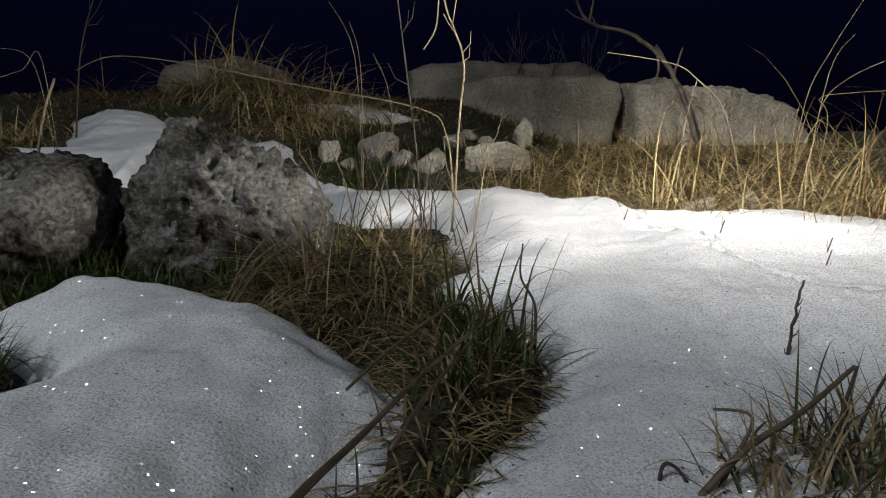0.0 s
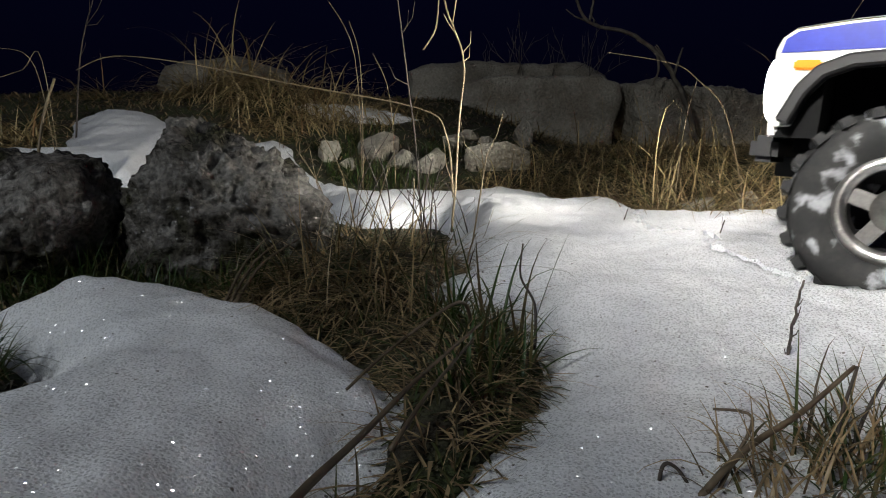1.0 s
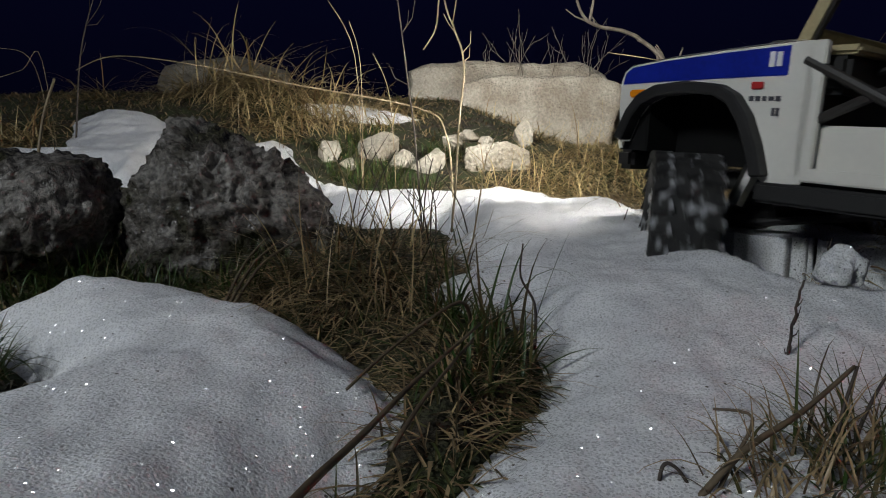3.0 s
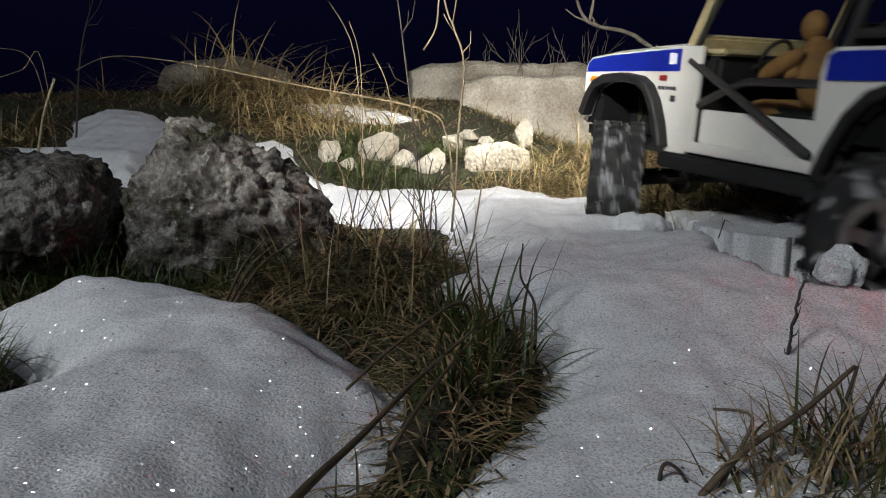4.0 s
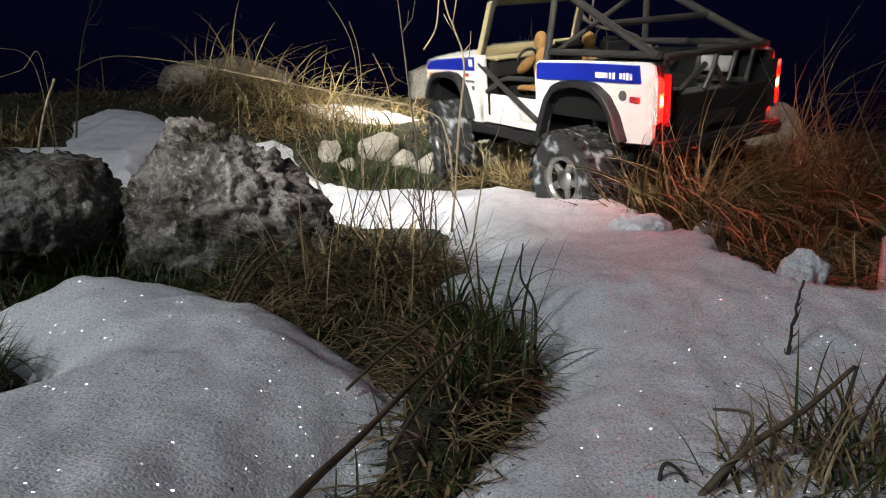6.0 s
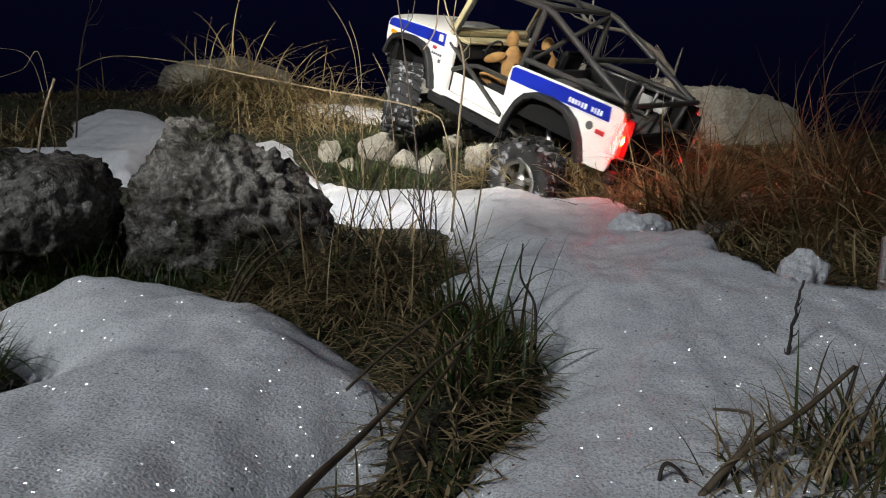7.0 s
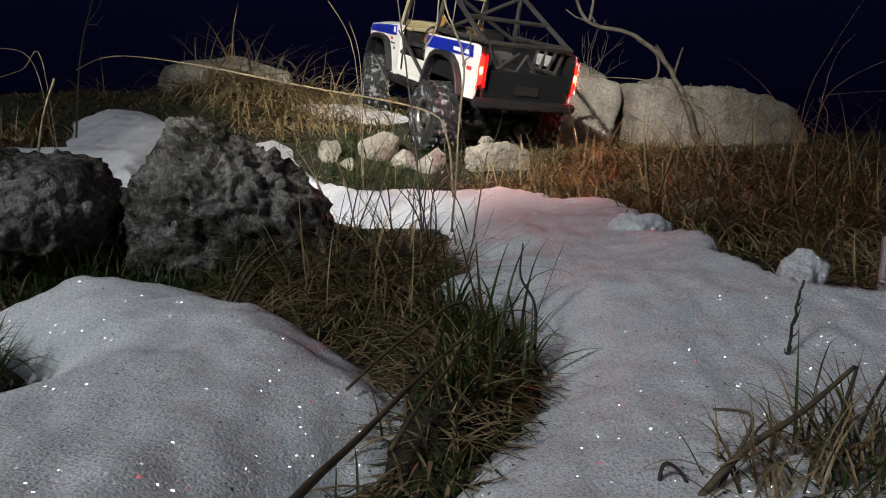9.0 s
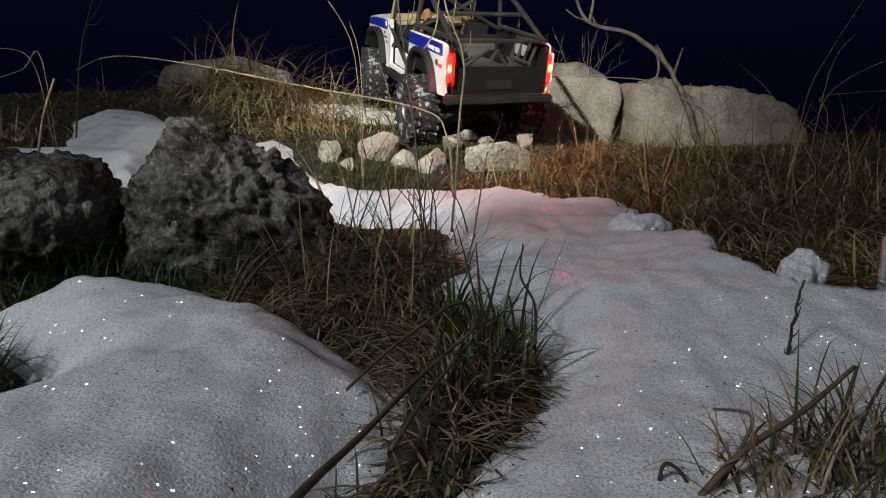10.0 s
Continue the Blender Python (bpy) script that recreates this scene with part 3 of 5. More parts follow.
def build_truck():
    car = new("model_truck")
    tagged(car, "white model off-road truck with blue stripes and black roll cage", "toy truck")
    for s in (1, -1):
        side = (lambda bm: bm) if s == 1 else mirror
        fender = part("front_fender", side(prism(FENDER, 0.0885, 0.0915, 0.0008)), WHITE, car)
        quarter = part("rear_quarter_panel", side(prism(QUARTER, 0.0890, 0.0920, 0.0)), WHITE, car)
        # flares stand off the panels
        part("wheel_flare", side(prism(FRONT_ARCH[::-1] + grow(FRONT_ARCH, 0.175, 0.085, 0.0085), 0.086, 0.103, 0.0015)), BLACK, car, "black plastic wheel-arch flare")
        part("wheel_flare", side(prism(REAR_ARCH[::-1] + grow(REAR_ARCH, -0.122, 0.085, 0.0085), 0.087, 0.104, 0.0015)), BLACK, car, "black plastic wheel-arch flare")
        part("stripe", side(prism([(0.243, 0.1585), (0.241, 0.1670), (0.234, 0.1715), (0.205, 0.1752), (0.150, 0.1790), (0.104, 0.1815), (0.104, 0.1625), (0.150, 0.1615), (0.205, 0.1600)], 0.0915, 0.0922)), BLUE, fender, "glossy blue stripe decal")
        part("stripe", side(prism([(-0.041, 0.1600), (-0.041, 0.1765), (-0.046, 0.1795), (-0.130, 0.1815), (-0.211, 0.1820), (-0.214, 0.1640), (-0.130, 0.1625)], 0.0915, 0.0936)), BLUE, quarter, "glossy blue stripe decal")
        mark = 0.0926 if s == 1 else -0.0926
        lettering(fender, 0.108, 0.118, 0.168, 0.178, mark, 2, WHITEMARK, 5)
        lettering(fender, 0.106, 0.130, 0.1455, 0.149, mark - 0.0006 * s, 5, DARKMARK, 6)
        lettering(fender, 0.106, 0.112, 0.135, 0.142, mark - 0.0006 * s, 2, DARKMARK, 7)
        lettering(quarter, -0.178, -0.146, 0.1665, 0.1735, mark + 0.0013 * s, 6, WHITEMARK, 8)
        lettering(quarter, -0.203, -0.184, 0.1665, 0.1740, mark + 0.0013 * s, 4, WHITEMARK, 9)
        badge = lathe([(0.0, 0.0918), (0.0055, 0.0918), (0.0055, 0.0932), (0.0, 0.0932)], 16)
        bmesh.ops.translate(badge, vec=(-0.188, 0, 0.150), verts=badge.verts)
        part("badge", side(badge), GREYP, quarter)
        part("marker", side(box((-0.206, 0.0930, 0.147), (0.014, 0.002, 0.006), 0.0006)), REDM, quarter, "red side marker")
        part("marker", side(box((0.124, 0.0922, 0.156), (0.009, 0.002, 0.005), 0.0006)), REDM, fender, "red badge")
        part("turn_signal", side(box((0.2265, 0.0925, 0.151), (0.016, 0.003, 0.0062), 0.0012)), AMBER, fender, "amber turn signal lens")
        # sill, slider and inner tub
        part("sill", side(box((0.022, 0.0895, 0.0985), (0.130, 0.006, 0.009), 0.001)), WHITE, car)
        part("rock_slider", side(box((0.030, 0.092, 0.0845), (0.168, 0.012, 0.014), 0.002)), BLACK, car, "black plastic rock slider")
        part("door_post", side(box((0.087, 0.0885, 0.140), (0.012, 0.006, 0.088), 0.001)), WHITE, car)
        part("tub_side", side(box((0.024, 0.080, 0.116), (0.118, 0.004, 0.030), 0.001)), WHITE, car)
        bars = tube([(0.094, 0.089, 0.172), (-0.036, 0.089, 0.106)], 0.0036)
        part("door_bar", side(bars), CAGE, car)
        bars = tube([(0.092, 0.087, 0.130), (0.050, 0.087, 0.150), (0.030, 0.087, 0.156), (-0.036, 0.087, 0.157)], 0.0034)
        part("door_bar", side(bars), CAGE, car)
        tail_light = part("tail_light", side(box((-0.2325, 0.0880, 0.148), (0.012, 0.0110, 0.044), 0.003)), TAIL, car, "glowing red tail light")
        part("bulb", side(box((-0.2392, 0.0890, 0.148), (0.0016, 0.0042, 0.0075), 0.0007)), TAILHOT, tail_light, "bright bulb in the tail light")
        # lit box stands in for the bloom of light around the bulb
        part("glow", side(box((-0.2387, 0.0888, 0.148), (0.0012, 0.0060, 0.0140), 0.0005)), TAILMID, tail_light, "orange-red glow round the bulb")
        # plates added to stop the tail light spilling sideways and onto the tailgate
        part("tail_shield", side(box((-0.2345, 0.0943, 0.148), (0.0080, 0.0014, 0.047), 0.0004)), WHITE, car, "white plate added to block tail light sideways")
        part("tail_shield", side(box((-0.2350, 0.0812, 0.148), (0.019, 0.0016, 0.052), 0.0004)), VOID, car, "black plate added to block tail light inwards")
        part("bed_wall", side(prism([(-0.036, 0.118), (-0.234, 0.118), (-0.234, 0.183), (-0.036, 0.181)], 0.080, 0.0875, 0.001)), VOID, car)
        # near-black panels put the arch's shade into colour; the front one blocks leaks
        part("arch_shade_panel", side(prism([(-0.056, 0.100)] + grow(REAR_ARCH, -0.122, 0.08, 0.002) + [(-0.190, 0.100)], 0.030, 0.050)), VOID, car)
        part("arch_shade_panel", side(prism([(0.100, 0.098), (0.236, 0.098), (0.236, 0.166), (0.100, 0.166)], 0.030, 0.050)), VOID, car)
        # roll cage
        part("cage_rail", side(tube([(0.098, 0.082, 0.184), (0.072, 0.078, 0.247), (0.064, 0.075, 0.256), (0.020, 0.074, 0.262), (-0.055, 0.074, 0.262), (-0.072, 0.074, 0.258), (-0.150, 0.078, 0.222), (-0.222, 0.080, 0.190)], 0.0042, 10)), CAGE, car)
        part("cage_hoop", side(tube([(-0.046, 0.082, 0.182), (-0.052, 0.077, 0.225), (-0.056, 0.074, 0.262)], 0.0042, 10)), CAGE, car)
        part("cage_brace", side(tube([(0.010, 0.074, 0.262), (-0.055, 0.0, 0.262)], 0.0032)), CAGE, car)
        part("bed_rail", side(tube([(-0.048, 0.080, 0.191), (-0.225, 0.080, 0.191)], 0.0040)), CAGE, car)
        rack = tube([(-0.150, 0.060, 0.150), (-0.150, 0.070, 0.186)], 0.0028)
        for x in (-0.175, -0.200, -0.222):
            tube([(x, 0.058, 0.150), (x, 0.070, 0.186)], 0.0028, 8, rack)
        tube([(-0.145, 0.062, 0.152), (-0.226, 0.058, 0.152)], 0.0028, 8, rack)
        tube([(-0.145, 0.070, 0.186), (-0.226, 0.070, 0.186)], 0.0028, 8, rack)
        part("bed_rack", side(rack), CAGE, car)
        part("rack_panel", side(box((-0.163, 0.0655, 0.168), (0.018, 0.003, 0.018), 0.001)), PANEL, car, "pale grey storage panel")
        part("rack_panel", side(box((-0.188, 0.0655, 0.168), (0.018, 0.003, 0.018), 0.001)), PANEL, car, "pale grey storage panel")
        # headlamp: a lit chip deep in a bright cup
        cup = bmesh.new()
        n = 24
        prof = [(0.0085, 0.2235), (0.0110, 0.228), (0.0135, 0.238), (0.0145, 0.2465), (0.0155, 0.2475)]
        rings = [[cup.verts.new((x, 0.055 + r * math.cos(6.28318 * k / n), 0.138 + 0.75 * r * math.sin(6.28318 * k / n))) for k in range(n)] for r, x in prof]
        for a, b in zip(rings, rings[1:]):
            for k in range(n):
                cup.faces.new((a[k], b[k], b[(k + 1) % n], a[(k + 1) % n]))
        cup.faces.new(rings[0])
        aim = Matrix.Translation((0.245, 0.055, 0.138)) @ pose(0, 0, 0, 0, -1, -5) @ Matrix.Translation((-0.245, -0.055, -0.138))
        bmesh.ops.transform(cup, matrix=aim, verts=cup.verts)
        lamp = part("headlight", side(cup), BOWL, car, "round headlight bowl", True)
        chip = bmesh.new()
        bmesh.ops.create_circle(chip, cap_ends=True, segments=12, radius=0.0070)
        bmesh.ops.scale(chip, vec=(0.7, 1, 1), verts=chip.verts)
        bmesh.ops.rotate(chip, matrix=Euler((0, radians(90), 0)).to_matrix(), verts=chip.verts)
        bmesh.ops.translate(chip, vec=(0.2248, 0.055, 0.138), verts=chip.verts)
        bmesh.ops.transform(chip, matrix=aim, verts=chip.verts)
        part("lamp_chip", side(chip), HEAD, lamp, "lit white lamp")
        # glowing ring added so light spills wide to the sides of the nose
        spill = lathe([(0.0170, 0.2470), (0.0175, 0.2515), (0.0190, 0.2540), (0.0208, 0.2530), (0.0214, 0.2470)], 24)
        bmesh.ops.rotate(spill, matrix=Euler((0, 0, radians(-90))).to_matrix(), verts=spill.verts)
        bmesh.ops.translate(spill, vec=(0, 0.055, 0.138), verts=spill.verts)
        part("added_spill_ring", side(spill), SPILL, lamp, "glowing white ring added round the headlight for side spill")
        part("seat", side(box((0.004, 0.040, 0.128), (0.050, 0.048, 0.018), 0.005)), BLACK, car)
        part("seat_back", side(box((-0.030, 0.040, 0.166), (0.016, 0.048, 0.070), 0.005, (0, -12, 0))), BLACK, car)
        part("frame_rail", side(box((0.02, 0.026, 0.086), (0.46, 0.008, 0.014), 0.001)), BLACK, car)
        part("shock", side(tube([(AXF - 0.012, 0.052, 0.070), (AXF - 0.028, 0.040, 0.128)], 0.0065)), ALU, car, "metal shock absorber")
        part("shock", side(tube([(AXR + 0.010, 0.052, 0.070), (AXR + 0.034, 0.040, 0.128)], 0.0065)), ALU, car, "metal shock absorber")
        part("link", side(tube([(AXF - 0.01, 0.040, 0.054), (0.045, 0.028, 0.076)], 0.0032)), BLACK, car)
        part("link", side(tube([(AXR + 0.01, 0.040, 0.054), (0.010, 0.028, 0.076)], 0.0032)), ALU, car)
    # hood, front, windscreen
    hood = bmesh.new()
    rows = []
    for x, z in ((0.246, 0.160), (0.243, 0.168), (0.236, 0.1735), (0.205, 0.1775), (0.150, 0.1815), (0.096, 0.1845)):
        rows.append([hood.verts.new((x, 0.0912 * k / 8, z + 0.006 * (1 - (k / 8) ** 4) * (1 if x < 0.24 else 0.3))) for k in range(-8, 9)])
    for a, b in zip(rows, rows[1:]):
        for k in range(16):
            hood.faces.new((a[k], a[k + 1], b[k + 1], b[k]))
    bmesh.ops.recalc_face_normals(hood, faces=hood.faces)
    part("hood", hood, WHITE, car, "", True)
    # plate added under the hood to stop light leaking into the arch
    part("leak_cover", box((0.160, 0, 0.1655), (0.125, 0.172, 0.003), 0.0), VOID, car)
    part("hood_scoop", prism([(0.175, 0.180), (0.160, 0.1945), (0.110, 0.196), (0.104, 0.186)], -0.030, 0.030, 0.003), GREYP, car, "dull grey hood scoop")
    part("grille", prism([(0.240, 0.105), (0.2445, 0.105), (0.2455, 0.162), (0.240, 0.162)], -0.034, 0.034, 0.001), BLACK, car)
    for s in (1, -1):
        # dark box added round each lamp so no light leaks into the arch
        tray = box((0.2180, s * 0.056, 0.137), (0.003, 0.062, 0.062), 0.0)
        box((0.2310, s * 0.0862, 0.137), (0.026, 0.0024, 0.062), 0, None, tray)
        box((0.2310, s * 0.056, 0.1670), (0.026, 0.062, 0.002), 0, None, tray)
        box((0.2310, s * 0.056, 0.1075), (0.026, 0.062, 0.002), 0, None, tray)
        part("leak_shield", tray, VOID, car)
        part("nose_panel", box((0.243, s * 0.083, 0.136), (0.006, 0.012, 0.056), 0.001), WHITE, car)
    part("nose_panel", box((0.243, 0, 0.110), (0.006, 0.176, 0.008), 0.001), WHITE, car)
    part("front_bumper", box((0.250, 0, 0.098), (0.018, 0.150, 0.018), 0.004), BLACK, car, "black stub bumper")
    for s in (1, -1):
        part("screen_pillar", tube([(0.100, s * 0.083, 0.183), (0.074, s * 0.079, 0.250)], 0.0058, 4), CREAM, car, "cream windscreen pillar")
    part("screen_header", tube([(0.074, 0.080, 0.250), (0.074, -0.080, 0.250)], 0.0050, 4), CREAM, car, "cream windscreen frame")
    part("screen_base", box((0.098, 0, 0.188), (0.010, 0.160, 0.012), 0.002, (0, -20, 0)), CREAM, car, "cream windscreen frame")
    glass = bmesh.new()
    glass.faces.new([glass.verts.new(c) for c in ((0.097, 0.078, 0.192), (0.097, -0.078, 0.192), (0.0755, -0.075, 0.248), (0.0755, 0.075, 0.248))])
    part("windscreen", glass, GLASS, car, "clear windscreen").visible_shadow = False
    part("dashboard", box((0.082, 0, 0.164), (0.020, 0.158, 0.026), 0.004), BLACK, car)
    part("dash_top", box((0.080, 0, 0.1790), (0.026, 0.158, 0.006), 0.002), CREAM, car, "cream dashboard top")
    wheel = bmesh.new()
    ring = [Vector((0.050 - 0.006 * math.sin(a), 0.040 + 0.015 * math.cos(a), 0.176 + 0.0135 * math.sin(a))) for a in [6.28318 * k / 20 for k in range(21)]]
    tube(ring, 0.0018, 6, wheel)
    tube([(0.050, 0.040, 0.176), (0.075, 0.040, 0.166)], 0.0022, 6, wheel)
    tube([ring[0], ring[10]], 0.0014, 6, wheel)
    part("steering_wheel", wheel, BLACK, car)
    # tub, bed and rear
    part("cab_floor", box((0.030, 0, 0.104), (0.140, 0.160, 0.005), 0.001), BLACK, car)
    part("cab_bulkhead", box((-0.046, 0, 0.140), (0.006, 0.172, 0.070), 0.001), BLACK, car)
    part("firewall", box((0.093, 0, 0.135), (0.006, 0.170, 0.085), 0.001), BLACK, car)
    part("bed_floor", box((-0.140, 0, 0.140), (0.185, 0.160, 0.006), 0.001), GREYP, car, "dusty grey cargo bed")
    part("bed_box", box((-0.080, 0, 0.155), (0.040, 0.105, 0.026), 0.003), GREYP, car, "grey box in the cargo bed")
    tail = prism([(-0.228, 0.104), (-0.236, 0.104), (-0.236, 0.150), (-0.228, 0.150)], -0.081, 0.081, 0.001)
    part("tailgate", tail, VOID, car)
    gate = tube([(-0.232, 0.060, 0.152), (-0.232, 0.020, 0.178)], 0.0030)
    tube([(-0.232, 0.020, 0.152), (-0.232, 0.006, 0.176)], 0.0030, 8, gate)
    tube([(-0.232, -0.012, 0.152), (-0.232, 0.006, 0.176)], 0.0030, 8, gate)
    tube([(-0.232, 0.078, 0.190), (-0.232, -0.078, 0.190)], 0.0036, 8, gate)
    part("tail_rack", gate, CAGE, car)
    part("rear_bumper", box((-0.240, 0, 0.099), (0.016, 0.192, 0.015), 0.003), BLACK, car, "black rear bumper")
    part("plate", box((-0.2385, 0.0, 0.122), (0.002, 0.045, 0.014), 0.0006), BLACK, car, "blank dark number plate")
    for x, z in ((0.064, 0.256), (-0.055, 0.262), (-0.150, 0.222)):
        part("cage_crossbar", tube([(x, 0.076, z), (x, -0.076, z)], 0.0036), CAGE, car)
    xb = tube([(-0.056, 0.074, 0.260), (-0.050, -0.078, 0.186)], 0.0034)
    tube([(-0.056, -0.074, 0.260), (-0.050, 0.078, 0.186)], 0.0034, 8, xb)
    part("cage_cross_brace", xb, CAGE, car)
    part("gearbox", box((0.030, 0, 0.078), (0.070, 0.050, 0.026), 0.004), BLACK, car)
    for x in (AXF, AXR):
        ax = tube([(x, 0.088, 0.0575), (x, -0.088, 0.0575)], 0.0085, 10)
        bmesh.ops.create_uvsphere(ax, u_segments=14, v_segments=10, radius=0.020, matrix=Matrix.Translation((x, 0.010, 0.0575)))
        part("axle", ax, BLACK, car)
    part("fuel_cell", box((-0.190, 0, 0.110), (0.060, 0.110, 0.030), 0.004), BLACK, car)

    # one wheel, then three copies
    def build_wheel():
        w = new("wheel")
        w.parent = car
        r = RAD
        tyre = lathe([(0.0290, -0.017), (0.033, -0.0215), (0.043, -0.0240), (0.0515, -0.0230), (0.0548, -0.0195), (0.0555, 0.0), (0.0548, 0.0195), (0.0515, 0.0230), (0.043, 0.0240), (0.033, 0.0215), (0.0290, 0.017)], 60)
        part("tyre", tyre, RUBBER, w, "black lugged tyre packed with snow", True)
        shapes = {}
        for kind, size, tilt in (("shoulder", (0.0078, 0.0150, 0.0056), 18), ("shoulder_back", (0.0078, 0.0150, 0.0056), -18), ("centre", (0.0065, 0.0100, 0.0054), -24), ("centre_back", (0.0065, 0.0100, 0.0054), 24)):
            lug = bmesh.new()
            bmesh.ops.create_cube(lug, size=1)
            bmesh.ops.scale(lug, vec=size, verts=lug.verts)
            for v in lug.verts:
                if v.co.z > 0:
                    v.co.x *= 0.8
                    v.co.y *= 0.92
            bmesh.ops.rotate(lug, matrix=Euler((0, 0, radians(tilt))).to_matrix(), verts=lug.verts)
            shapes[kind] = bpy.data.meshes.new("tread_lug")
            lug.to_mesh(shapes[kind])
            lug.free()
            shapes[kind].materials.append(RUBBER)
        for k in range(22):
            a = 360 / 22 * k
            for kind, y, turn in (("shoulder", 0.0172, 8), ("shoulder_back", -0.0172, 0), ("centre" if k % 2 else "centre_back", 0.0032 if k % 2 else -0.0032, 4)):
                lug = new("tread_lug", shapes[kind])
                lug.parent = w
                lug.matrix_local = pose(0, 0, 0, 0, a + turn, 0) @ Matrix.Translation((0, y, r - 0.0028))
        ring = lathe([(0.0235, 0.0150), (0.0245, 0.0195), (0.0310, 0.0200), (0.0320, 0.0170), (0.0300, 0.0150)], 48)
        part("beadlock_ring", ring, ALU, w, "silver beadlock ring", True)
        bolts = bmesh.new()
        for k in range(18):
            a = 6.28318 * k / 18
            box((0.0278 * math.cos(a), 0.0205, 0.0278 * math.sin(a)), (0.0026, 0.002, 0.0026), 0.0005, None, bolts)
        part("ring_bolts", bolts, ALU, w)
        part("rim_barrel", lathe([(0.0290, -0.017), (0.0250, -0.014), (0.0235, 0.0), (0.0240, 0.0155)], 40), BLACK, w, "dark rim barrel", True)
        spokes = bmesh.new()
        for k in range(5):
            a = 72 * k + 18
            s = box((0, 0.0130, 0.0160), (0.0095, 0.005, 0.0170), 0.0012)
            bmesh.ops.rotate(s, matrix=Euler((0, radians(a), 0)).to_matrix(), verts=s.verts)
            me = bpy.data.meshes.new("tmp")
            s.to_mesh(me)
            spokes.from_mesh(me)
            bpy.data.meshes.remove(me)
            s.free()
        part("spokes", spokes, ALU, w, "silver five-spoke rim")
        part("hub_cap", lathe([(0.0, 0.0190), (0.0060, 0.0190), (0.0075, 0.0170), (0.0120, 0.0160), (0.0125, 0.0110), (0.0, 0.0110)], 24), ALU, w, "", True)
        return w

    first = build_wheel()
    wheels = {}
    for key, x, s in (("fl", AXF, 1), ("rl", AXR, 1), ("fr", AXF, -1), ("rr", AXR, -1)):
        m = pose(x, s * TRACK, RAD, 0, 0, 0 if s > 0 else 180)
        if key == "fl":
            first.matrix_basis = m
            wheels[key] = first
        else:
            wheels[key] = copy_thing(first, m)
    return car, wheels


truck, wheels = build_truck()


def build_doll(name, x, y, z, turn, label):
    """A seated cloth doll, one plain mesh, that rides in the cab."""
    bm = bmesh.new()

    def blob(c, s, rot=(0, 0, 0)):
        m = pose(*c, *rot) @ Matrix.Diagonal((*s, 1))
        bmesh.ops.create_uvsphere(bm, u_segments=14, v_segments=10, radius=1, matrix=m)

    blob((0, 0, 0.030), (0.014, 0.019, 0.034), (0, 12, 0))
    blob((0.012, 0, 0.070), (0.0100, 0.0090, 0.0125))
    for s in (1, -1):
        blob((0.022, s * 0.018, 0.040), (0.026, 0.0065, 0.0075), (0, 25, -s * 8))
        blob((0.022, s * 0.011, 0.004), (0.030, 0.0085, 0.0085), (0, -6, 0))
    ob = part(name, bm, DOLL, truck, label, True)
    ob.matrix_local = pose(x, y, z, 0, 0, turn)


build_doll("doll", 0.006, 0.040, 0.130, 0, "plain brown cloth driver doll")
build_doll("doll", 0.002, -0.040, 0.124, 10, "plain brown cloth passenger doll")


# ---- grass ----
def blades(name, x, y, n, height, spread_r, mat, seed, lean=(0, 0), droop=1.0, width=0.0016, fan=0.5, z=None, jitter=0.5, lay=0.0):
    """A tuft of n grass blades, each a folded tapering strip that bends under its weight."""
    rs = np.random.RandomState(seed)
    verts, faces = [], []
    seg = 7
    for _ in range(n):
        a = rs.uniform(0, 6.283)
        rr = spread_r * math.sqrt(rs.uniform())
        bx, by = rr * math.cos(a), rr * math.sin(a)
        h = height * rs.uniform(1 - jitter, 1.1)
        b = rs.uniform(0, 6.283)
        out = fan * rs.uniform(0.2, 1.0)
        d = np.array([math.cos(b) * out + bx / max(spread_r, 1e-4) * 0.35 * fan + lean[0], math.sin(b) * out + by / max(spread_r, 1e-4) * 0.35 * fan + lean[1], 1.0 - lay * rs.uniform(0.3, 1.0)])
        d /= np.linalg.norm(d)
        gz = float(ground_z(x + bx, y + by)) if z is None else z
        p = np.array([x + bx, y + by, gz - 0.004])
        fall = droop * rs.uniform(0.3, 1.6) / seg
        wob = rs.uniform(-0.12, 0.12, 2)
        w = width * rs.uniform(0.6, 1.3)
        s0 = len(verts)
        for k in range(seg + 1):
            f = k / seg
            sidev = np.cross(d, (0, 0, 1.0))
            ln = np.linalg.norm(sidev)
            sidev = sidev / ln if ln > 1e-3 else np.array([1.0, 0, 0])
            ww = w * (1 - f ** 1.5) + 0.00012
            nrm = np.cross(sidev, d)
            verts += [tuple(p - sidev * ww / 2), tuple(p - nrm * ww * 0.22), tuple(p + sidev * ww / 2)]
            d = d + np.array([wob[0] / seg * 2, wob[1] / seg * 2, -fall * (0.4 + f)])
            d /= np.linalg.norm(d)
            p = p + d * h / seg
        for k in range(seg):
            i = s0 + 3 * k
            faces += [(i, i + 1, i + 4, i + 3), (i + 1, i + 2, i + 5, i + 4)]
    vv = np.array(verts) - np.array([x, y, 0])
    base_z = float(ground_z(x, y)) if z is None else z
    vv[:, 2] -= base_z
    ob = raw(name, vv.tolist(), faces, mat)
    ob.location = (x, y, base_z)
    return ob


def tuft(x, y, n, h, r, mat, seed, lean=(0, 0), droop=1.0, width=0.0016, fan=0.5, label="", group="grass tufts", z=None, lay=0.0):
    return tagged(blades("grass_tuft", x, y, n, h, r, mat, seed, lean, droop, width, fan, z, 0.5, lay), label, "grass", group)


